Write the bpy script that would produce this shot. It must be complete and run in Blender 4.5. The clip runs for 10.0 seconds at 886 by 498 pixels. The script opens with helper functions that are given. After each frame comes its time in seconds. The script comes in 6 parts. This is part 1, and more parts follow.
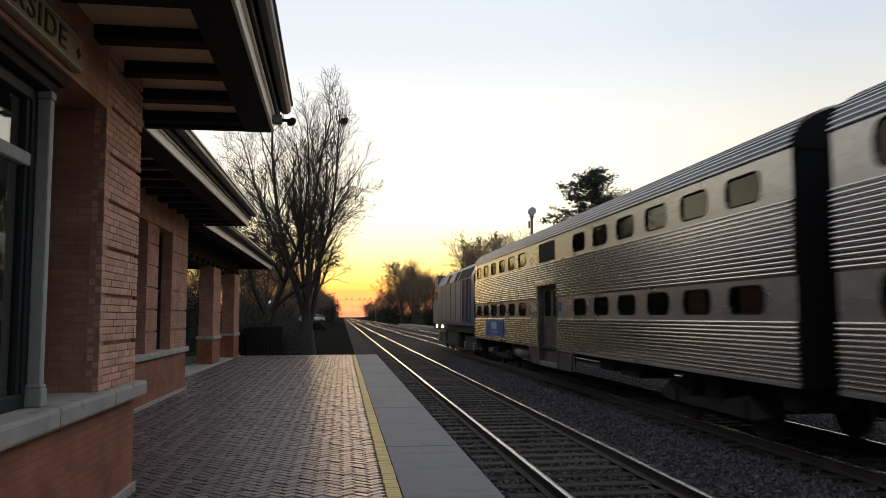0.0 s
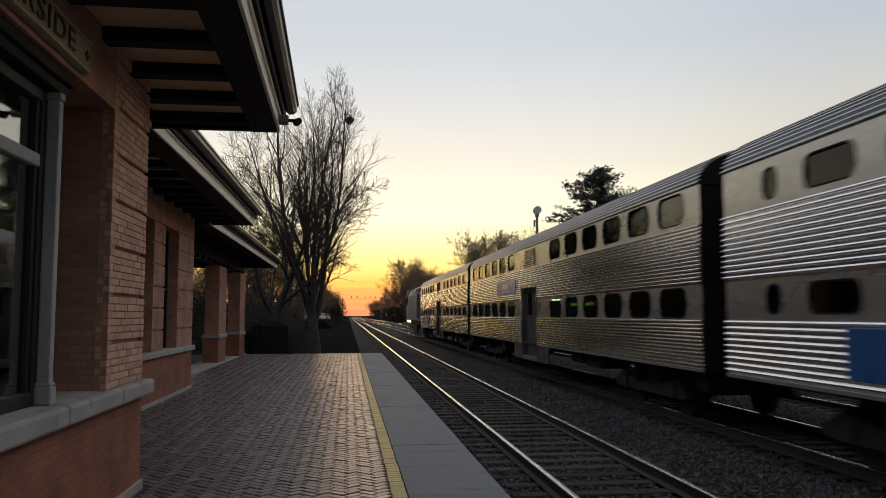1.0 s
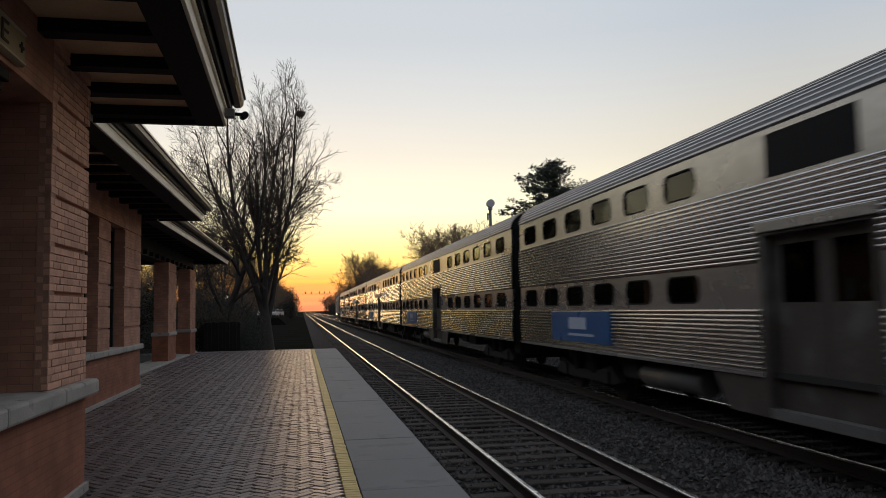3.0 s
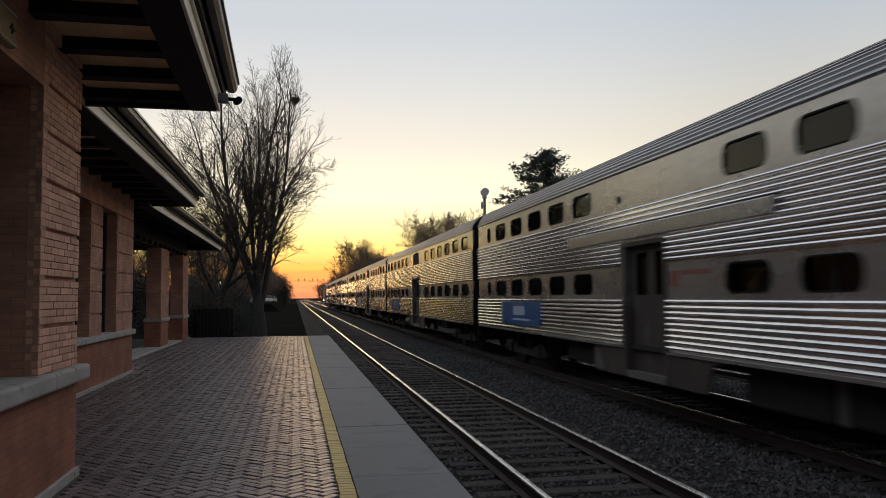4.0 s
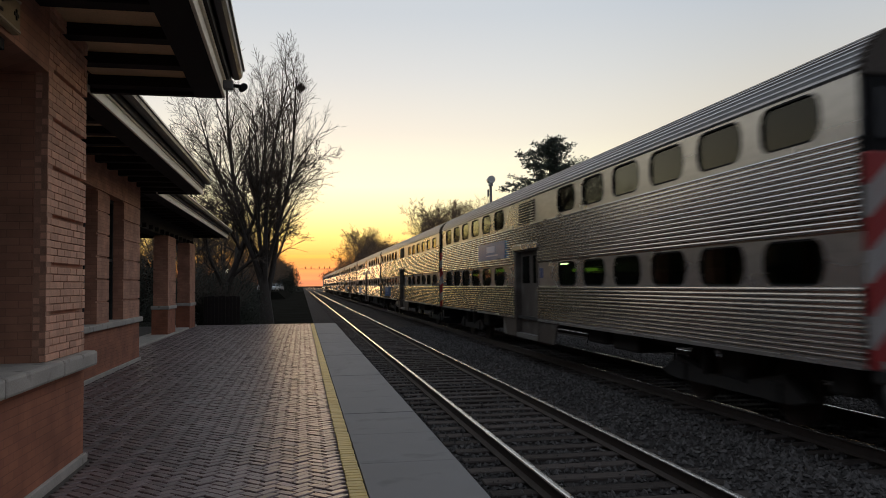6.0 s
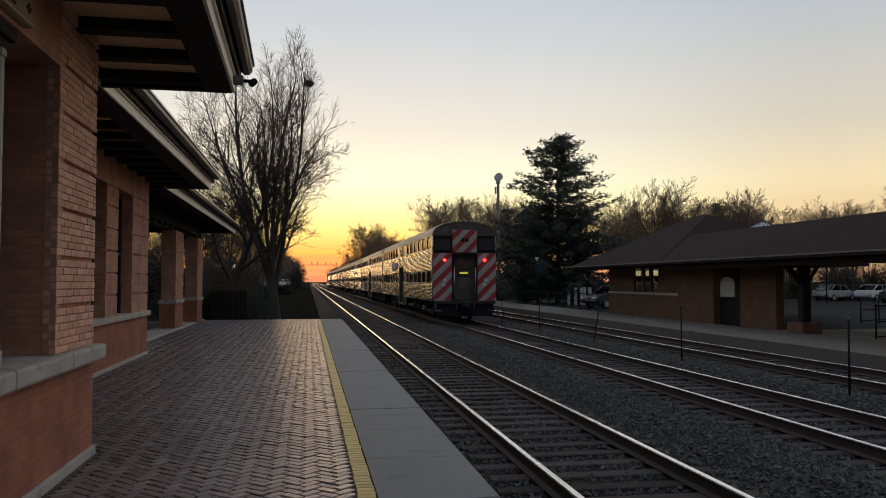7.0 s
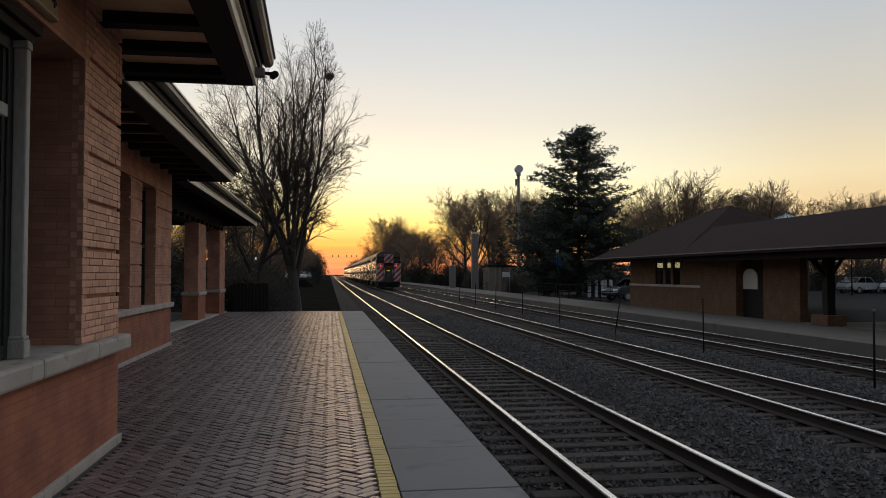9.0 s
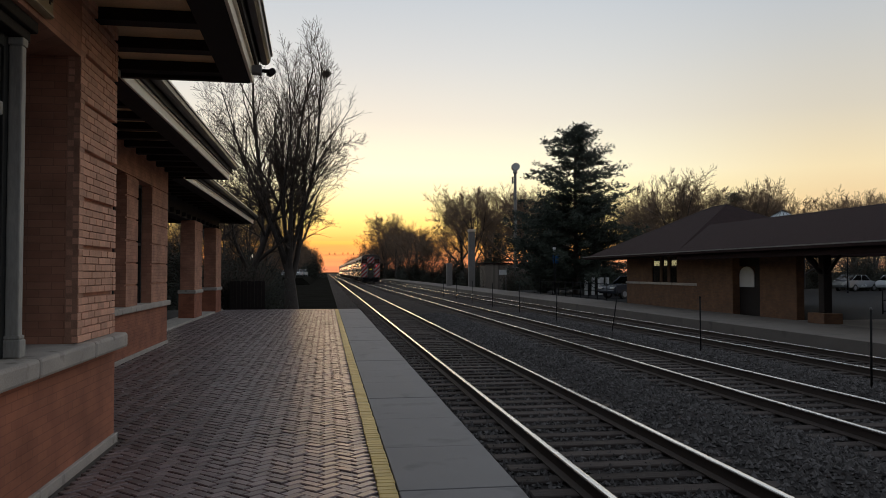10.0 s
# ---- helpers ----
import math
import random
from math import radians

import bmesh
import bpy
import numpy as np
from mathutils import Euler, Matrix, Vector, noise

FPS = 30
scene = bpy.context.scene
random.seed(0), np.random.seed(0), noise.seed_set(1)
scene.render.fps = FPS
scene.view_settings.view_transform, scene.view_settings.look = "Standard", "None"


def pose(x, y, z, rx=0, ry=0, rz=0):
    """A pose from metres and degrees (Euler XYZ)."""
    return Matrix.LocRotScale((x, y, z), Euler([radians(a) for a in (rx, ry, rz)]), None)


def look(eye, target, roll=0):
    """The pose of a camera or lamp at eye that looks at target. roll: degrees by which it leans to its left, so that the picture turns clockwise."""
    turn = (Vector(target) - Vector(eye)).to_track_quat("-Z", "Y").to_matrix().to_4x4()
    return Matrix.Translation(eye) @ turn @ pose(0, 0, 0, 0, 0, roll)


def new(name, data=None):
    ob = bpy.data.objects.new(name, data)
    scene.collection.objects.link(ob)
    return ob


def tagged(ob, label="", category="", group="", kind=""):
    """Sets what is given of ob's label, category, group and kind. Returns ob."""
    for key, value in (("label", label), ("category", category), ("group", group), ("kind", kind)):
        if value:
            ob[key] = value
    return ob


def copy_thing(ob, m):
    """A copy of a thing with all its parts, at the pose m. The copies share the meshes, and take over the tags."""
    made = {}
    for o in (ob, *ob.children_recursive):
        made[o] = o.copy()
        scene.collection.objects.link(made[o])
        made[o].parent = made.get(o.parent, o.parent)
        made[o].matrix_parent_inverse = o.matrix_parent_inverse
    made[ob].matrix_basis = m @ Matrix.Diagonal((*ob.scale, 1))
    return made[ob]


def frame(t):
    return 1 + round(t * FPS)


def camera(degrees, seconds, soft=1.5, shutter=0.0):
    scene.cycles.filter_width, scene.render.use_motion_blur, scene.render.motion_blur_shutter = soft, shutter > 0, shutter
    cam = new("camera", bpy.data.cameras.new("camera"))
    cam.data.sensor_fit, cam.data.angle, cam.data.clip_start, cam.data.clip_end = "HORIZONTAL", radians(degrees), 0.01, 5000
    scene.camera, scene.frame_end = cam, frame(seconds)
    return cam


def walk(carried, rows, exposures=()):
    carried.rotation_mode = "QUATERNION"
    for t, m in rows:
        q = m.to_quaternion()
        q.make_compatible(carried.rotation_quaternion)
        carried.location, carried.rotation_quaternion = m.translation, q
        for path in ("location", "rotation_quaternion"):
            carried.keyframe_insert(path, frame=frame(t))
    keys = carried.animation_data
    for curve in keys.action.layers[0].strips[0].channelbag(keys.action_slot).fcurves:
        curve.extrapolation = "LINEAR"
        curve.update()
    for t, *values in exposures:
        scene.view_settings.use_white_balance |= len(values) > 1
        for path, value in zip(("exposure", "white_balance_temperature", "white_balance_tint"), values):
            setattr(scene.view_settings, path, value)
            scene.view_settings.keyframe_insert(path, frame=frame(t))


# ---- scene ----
cam = camera(58.9, 10.0, soft=0.85, shutter=0.2)

PATH = [
    (0, (-3.215, 0.017, 1.948), (-2.963, 1.993, 2.119), -0.2),
    (0.5, (-3.219, -0.007, 1.955), (-2.977, 1.972, 2.122), -0.0),
    (1, (-3.218, -0.028, 1.955), (-2.979, 1.951, 2.123), -0.1),
    (1.5, (-3.197, -0.047, 1.959), (-2.922, 1.927, 2.122), -0.4),
    (2, (-3.173, -0.049, 1.957), (-2.85, 1.918, 2.112), -0.7),
    (2.5, (-3.172, -0.051, 1.952), (-2.826, 1.913, 2.109), -1.2),
    (4, (-3.164, -0.024, 1.948), (-2.795, 1.938, 2.069), -0.5),
    (4.5, (-3.165, -0.016, 1.944), (-2.8, 1.948, 2.053), -0.5),
    (5, (-3.163, -0.008, 1.941), (-2.814, 1.958, 2.046), -0.8),
    (5.5, (-3.155, -0.007, 1.941), (-2.801, 1.96, 2.038), -0.6),
    (7, (-3.177, -0.002, 1.933), (-2.84, 1.968, 2.016), 0.0),
    (7.5, (-3.19, -0.01, 1.935), (-2.874, 1.963, 2.011), 0.4),
    (8, (-3.192, -0.022, 1.928), (-2.894, 1.955, 1.995), 0.3),
    (8.5, (-3.185, -0.018, 1.928), (-2.893, 1.96, 1.991), 0.1),
    (9, (-3.18, -0.019, 1.917), (-2.894, 1.959, 1.981), -0.0),
    (9.5, (-3.179, 0.001, 1.922), (-2.891, 1.98, 1.983), -0.1),
    (10, (-3.191, 0.012, 1.926), (-2.896, 1.99, 1.984), -0.0),
]

# exposure: the phone opens up at the start, then settles
walk(cam, [(t, look(eye, target, roll)) for t, eye, target, roll in PATH],
     exposures=[(0, 0.45), (0.5, 0.18), (1.0, 0.08), (1.5, 0.04), (5.5, 0.03), (7.0, -0.04), (10, -0.04)])

# ---------------------------------------------------------------- sky and sun
SUN_AZ = radians(1.5)          # the glow lies a little right of straight up the line


def make_world():
    w = bpy.data.worlds.new("dusk_sky")
    scene.world = w
    w.use_nodes = True
    nt = w.node_tree
    nt.nodes.clear()
    N, L = nt.nodes.new, nt.links.new
    tc = N("ShaderNodeTexCoord")
    sep = N("ShaderNodeSeparateXYZ")
    L(tc.outputs["Generated"], sep.inputs[0])

    def ramp(stops):
        r = N("ShaderNodeValToRGB")
        e = r.color_ramp.elements
        while len(e) < len(stops):
            e.new(0.5)
        for el, (p, c) in zip(e, stops):
            el.position, el.color = p, (*c, 1)
        L(sep.outputs["Z"], r.inputs[0])
        return r

    sunward = ramp([(0.0, (0.80, 0.30, 0.17)), (0.016, (0.85, 0.31, 0.14)), (0.034, (0.95, 0.48, 0.11)), (0.063, (1.0, 0.80, 0.27)), (0.095, (1.0, 0.93, 0.52)), (0.125, (0.98, 0.95, 0.70)),
                    (0.19, (0.80, 0.76, 0.66)), (0.26, (0.66, 0.67, 0.66)), (0.33, (0.55, 0.59, 0.63)), (0.60, (0.49, 0.54, 0.60)), (1.0, (0.46, 0.51, 0.58))])
    away = ramp([(0.0, (0.58, 0.37, 0.20)), (0.05, (0.78, 0.51, 0.25)), (0.12, (0.84, 0.69, 0.43)), (0.19, (0.645, 0.59, 0.487)),
                 (0.27, (0.535, 0.54, 0.53)), (0.33, (0.46, 0.50, 0.55)), (0.60, (0.46, 0.51, 0.58)), (1.0, (0.46, 0.51, 0.58))])
    back = ramp([(0.0, (0.11, 0.115, 0.14)), (0.15, (0.16, 0.17, 0.21)), (0.45, (0.31, 0.345, 0.40)), (1.0, (0.46, 0.51, 0.58))])
    # how far a direction points towards the sunset
    dot = N("ShaderNodeVectorMath")
    dot.operation = "DOT_PRODUCT"
    flat = N("ShaderNodeVectorMath")
    flat.operation = "MULTIPLY"
    flat.inputs[1].default_value = (1, 1, 0)
    unit = N("ShaderNodeVectorMath")
    unit.operation = "NORMALIZE"
    L(tc.outputs["Generated"], flat.inputs[0])
    L(flat.outputs[0], unit.inputs[0])
    L(unit.outputs[0], dot.inputs[0])
    dot.inputs[1].default_value = (math.sin(SUN_AZ), math.cos(SUN_AZ), 0)

    def span(a, b):
        m = N("ShaderNodeMapRange")
        m.interpolation_type = "SMOOTHSTEP"
        m.inputs["From Min"].default_value, m.inputs["From Max"].default_value = a, b
        L(dot.outputs["Value"], m.inputs["Value"])
        return m

    near, side = span(0.82, 1.0), span(-0.55, 0.05)

    def mix(fac, a, b):
        m = N("ShaderNodeMix")
        m.data_type = "RGBA"
        L(fac, m.inputs["Factor"])
        L(a, m.inputs["A"])
        L(b, m.inputs["B"])
        return m.outputs["Result"]

    col = mix(side.outputs[0], back.outputs[0], away.outputs[0])
    col = mix(near.outputs[0], col, sunward.outputs[0])
    # thin streaks of cloud low over the horizon
    st = N("ShaderNodeMapping")
    st.inputs["Scale"].default_value = (3, 3, 95)
    nz = N("ShaderNodeTexNoise")
    nz.inputs["Scale"].default_value, nz.inputs["Detail"].default_value = 1.6, 5
    L(tc.outputs["Generated"], st.inputs[0])
    L(st.outputs[0], nz.inputs["Vector"])
    low = N("ShaderNodeMapRange")
    low.inputs["From Min"].default_value, low.inputs["From Max"].default_value = 0.05, 0.01
    L(sep.outputs["Z"], low.inputs["Value"])
    cut = N("ShaderNodeMapRange")
    cut.inputs["From Min"].default_value, cut.inputs["From Max"].default_value = 0.45, 0.70
    L(nz.outputs["Fac"], cut.inputs["Value"])
    amt = N("ShaderNodeMath")
    amt.operation = "MULTIPLY"
    L(low.outputs[0], amt.inputs[0])
    L(cut.outputs[0], amt.inputs[1])
    cloud = N("ShaderNodeRGB")
    cloud.outputs[0].default_value = (0.50, 0.20, 0.14, 1)
    col = mix(amt.outputs[0], col, cloud.outputs[0])
    bg = N("ShaderNodeBackground")
    bg.inputs["Strength"].default_value = 1.08
    L(col, bg.inputs["Color"])
    sky = N("ShaderNodeTexSky")
    sky.sky_type, sky.sun_disc = "NISHITA", False
    sky.sun_elevation, sky.sun_rotation = radians(1.0), SUN_AZ
    bg2 = N("ShaderNodeBackground")
    bg2.inputs["Strength"].default_value = 0.02
    L(sky.outputs[0], bg2.inputs["Color"])
    add = N("ShaderNodeAddShader")
    out = N("ShaderNodeOutputWorld")
    L(bg.outputs[0], add.inputs[0])
    L(bg2.outputs[0], add.inputs[1])
    L(add.outputs[0], out.inputs[0])


make_world()
sun = new("sun", bpy.data.lights.new("sun", "SUN"))
sun.data.energy, sun.data.angle, sun.data.color = 0.2, radians(12), (1.0, 0.62, 0.32)
sun.matrix_world = look((20 * math.sin(SUN_AZ), 20 * math.cos(SUN_AZ), 1.2), (0, 0, 0))


# ---------------------------------------------------------------- materials
def material(name, color, rough=0.7, metal=0.0, scale=8.0, vary=0.25, fine=60.0, bump=0.2, depth=0.01, spots=None, island=0.0, obj=0.0, spec=0.5, stretch=(1, 1, 1)):
    """A principled surface with two scales of colour change, and fine relief."""
    m = bpy.data.materials.new(name)
    m.use_nodes = True
    nt = m.node_tree
    N, L = nt.nodes.new, nt.links.new
    b = nt.nodes["Principled BSDF"]
    b.inputs["Roughness"].default_value, b.inputs["Metallic"].default_value = rough, metal
    b.inputs["Specular IOR Level"].default_value = spec
    tc = N("ShaderNodeTexCoord")
    mp = N("ShaderNodeMapping")
    mp.inputs["Scale"].default_value = stretch
    L(tc.outputs["Object"], mp.inputs[0])
    n1, n2 = N("ShaderNodeTexNoise"), N("ShaderNodeTexNoise")
    n1.inputs["Scale"].default_value, n1.inputs["Detail"].default_value = scale, 4
    n2.inputs["Scale"].default_value, n2.inputs["Detail"].default_value = fine, 6
    L(mp.outputs[0], n1.inputs["Vector"])
    L(mp.outputs[0], n2.inputs["Vector"])
    s = N("ShaderNodeMath")
    s.operation = "ADD"
    L(n1.outputs["Fac"], s.inputs[0])
    L(n2.outputs["Fac"], s.inputs[1])
    value = s.outputs[0]
    for amount, kind in ((island, "island"), (obj, "obj")):
        if amount:
            g = N("ShaderNodeNewGeometry" if kind == "island" else "ShaderNodeObjectInfo")
            k = N("ShaderNodeMath")
            k.operation = "MULTIPLY_ADD"
            L(g.outputs["Random Per Island" if kind == "island" else "Random"], k.inputs[0])
            k.inputs[1].default_value = amount * 2
            a = N("ShaderNodeMath")
            L(value, k.inputs[2])
            a.operation = "SUBTRACT"
            L(k.outputs[0], a.inputs[0])
            a.inputs[1].default_value = amount
            value = a.outputs[0]
    r = N("ShaderNodeMapRange")
    r.inputs["From Min"].default_value, r.inputs["From Max"].default_value = 0.6, 1.4
    r.inputs["To Min"].default_value, r.inputs["To Max"].default_value = 1 - vary, 1 + vary
    r.clamp = False
    L(value, r.inputs["Value"])
    c = N("ShaderNodeVectorMath")
    c.operation = "SCALE"
    c.inputs[0].default_value = color
    L(r.outputs[0], c.inputs["Scale"])
    colour = c.outputs[0]
    if spots:
        n3 = N("ShaderNodeTexNoise")
        n3.inputs["Scale"].default_value, n3.inputs["Detail"].default_value = spots[1], 5
        L(tc.outputs["Object"], n3.inputs["Vector"])
        cut = N("ShaderNodeMapRange")
        cut.inputs["From Min"].default_value, cut.inputs["From Max"].default_value = spots[2], spots[2] + 0.12
        L(n3.outputs["Fac"], cut.inputs["Value"])
        mx = N("ShaderNodeMix")
        mx.data_type = "RGBA"
        L(cut.outputs[0], mx.inputs["Factor"])
        L(colour, mx.inputs["A"])
        mx.inputs["B"].default_value = (*spots[0], 1)
        colour = mx.outputs["Result"]
    L(colour, b.inputs["Base Color"])
    if bump:
        bp = N("ShaderNodeBump")
        bp.inputs["Strength"].default_value, bp.inputs["Distance"].default_value = bump, depth
        L(n2.outputs["Fac"], bp.inputs["Height"])
        L(bp.outputs[0], b.inputs["Normal"])
    rr = N("ShaderNodeMapRange")
    rr.inputs["To Min"].default_value, rr.inputs["To Max"].default_value = max(0.02, rough - 0.08), min(1, rough + 0.08)
    L(n1.outputs["Fac"], rr.inputs["Value"])
    L(rr.outputs[0], b.inputs["Roughness"])
    return m


def glow(name, color, strength):
    m = bpy.data.materials.new(name)
    m.use_nodes = True
    b = m.node_tree.nodes["Principled BSDF"]
    b.inputs["Base Color"].default_value = (*color, 1)
    b.inputs["Emission Color"].default_value = (*color, 1)
    b.inputs["Emission Strength"].default_value = strength
    return m


def glass(name, tint, ior=1.5):
    """A pane: clear or tinted, with the gloss of glass."""
    m = bpy.data.materials.new(name)
    m.use_nodes = True
    nt = m.node_tree
    nt.nodes.clear()
    N, L = nt.nodes.new, nt.links.new
    t, g, f, x, o = N("ShaderNodeBsdfTransparent"), N("ShaderNodeBsdfGlossy"), N("ShaderNodeLayerWeight"), N("ShaderNodeMixShader"), N("ShaderNodeOutputMaterial")
    t.inputs[0].default_value = (*tint, 1)
    g.inputs["Roughness"].default_value = 0.03
    f.inputs["Blend"].default_value = 0.5
    least = ((ior - 1) / (ior + 1)) ** 2
    p, q = N("ShaderNodeMath"), N("ShaderNodeMath")
    p.operation, q.operation = "POWER", "MULTIPLY_ADD"
    p.inputs[1].default_value = 5.0
    q.inputs[1].default_value, q.inputs[2].default_value = 1 - least, least
    L(f.outputs["Facing"], p.inputs[0])
    L(p.outputs[0], q.inputs[0])
    L(q.outputs[0], x.inputs[0])
    L(t.outputs[0], x.inputs[1])
    L(g.outputs[0], x.inputs[2])
    L(x.outputs[0], o.inputs[0])
    return m


def brick_material(name, color, color2, mortar, w=0.205, h=0.068, axis="y"):
    """Brickwork too far off to build brick by brick: joints as relief."""
    m = bpy.data.materials.new(name)
    m.use_nodes = True
    nt = m.node_tree
    N, L = nt.nodes.new, nt.links.new
    b = nt.nodes["Principled BSDF"]
    tc, sp, cb, bt = N("ShaderNodeTexCoord"), N("ShaderNodeSeparateXYZ"), N("ShaderNodeCombineXYZ"), N("ShaderNodeTexBrick")
    L(tc.outputs["Object"], sp.inputs[0])
    ad = N("ShaderNodeMath")
    L(sp.outputs["X"], ad.inputs[0])
    L(sp.outputs["Y"], ad.inputs[1])
    L(ad.outputs[0], cb.inputs[0])
    L(sp.outputs["Z"], cb.inputs[1])
    L(cb.outputs[0], bt.inputs["Vector"])
    bt.inputs["Scale"].default_value = 1
    bt.inputs["Brick Width"].default_value, bt.inputs["Row Height"].default_value = w, h
    bt.inputs["Mortar Size"].default_value, bt.inputs["Mortar Smooth"].default_value = 0.004, 0.2
    bt.inputs["Color1"].default_value, bt.inputs["Color2"].default_value, bt.inputs["Mortar"].default_value = (*color, 1), (*color2, 1), (*mortar, 1)
    nz = N("ShaderNodeTexNoise")
    nz.inputs["Scale"].default_value, nz.inputs["Detail"].default_value = 2.3, 6
    L(tc.outputs["Object"], nz.inputs["Vector"])
    r = N("ShaderNodeMapRange")
    r.inputs["From Min"].default_value, r.inputs["From Max"].default_value = 0.3, 0.7
    r.inputs["To Min"].default_value, r.inputs["To Max"].default_value = 0.75, 1.2
    L(nz.outputs["Fac"], r.inputs["Value"])
    v = N("ShaderNodeVectorMath")
    v.operation = "SCALE"
    L(bt.outputs["Color"], v.inputs[0])
    L(r.outputs[0], v.inputs["Scale"])
    L(v.outputs[0], b.inputs["Base Color"])
    b.inputs["Roughness"].default_value = 0.85
    bp = N("ShaderNodeBump")
    bp.invert = True
    bp.inputs["Strength"].default_value, bp.inputs["Distance"].default_value = 0.6, 0.006
    L(bt.outputs["Fac"], bp.inputs["Height"])
    L(bp.outputs[0], b.inputs["Normal"])
    return m


def stripe_material(name):
    """Red and white warning stripes painted across the cab end."""
    m = material(name, (0.30, 0.28, 0.27), 0.5, scale=3, vary=0.2)
    nt = m.node_tree
    N, L = nt.nodes.new, nt.links.new
    b = nt.nodes["Principled BSDF"]
    white = b.inputs["Base Color"].links[0].from_socket
    tc, sp, s, d, f, g, mx = (N("ShaderNodeTexCoord"), N("ShaderNodeSeparateXYZ"), N("ShaderNodeMath"), N("ShaderNodeMath"), N("ShaderNodeMath"), N("ShaderNodeMath"), N("ShaderNodeMix"))
    L(tc.outputs["Object"], sp.inputs[0])
    s.operation, d.operation, f.operation, g.operation = "SUBTRACT", "MULTIPLY", "FRACT", "GREATER_THAN"
    L(sp.outputs["Z"], s.inputs[0])
    L(sp.outputs["X"], s.inputs[1])
    L(s.outputs[0], d.inputs[0])
    d.inputs[1].default_value = 1.45
    L(d.outputs[0], f.inputs[0])
    L(f.outputs[0], g.inputs[0])
    g.inputs[1].default_value = 0.5
    mx.data_type = "RGBA"
    L(g.outputs[0], mx.inputs["Factor"])
    L(white, mx.inputs["A"])
    mx.inputs["B"].default_value = (0.27, 0.02, 0.02, 1)
    L(mx.outputs["Result"], b.inputs["Base Color"])
    return m


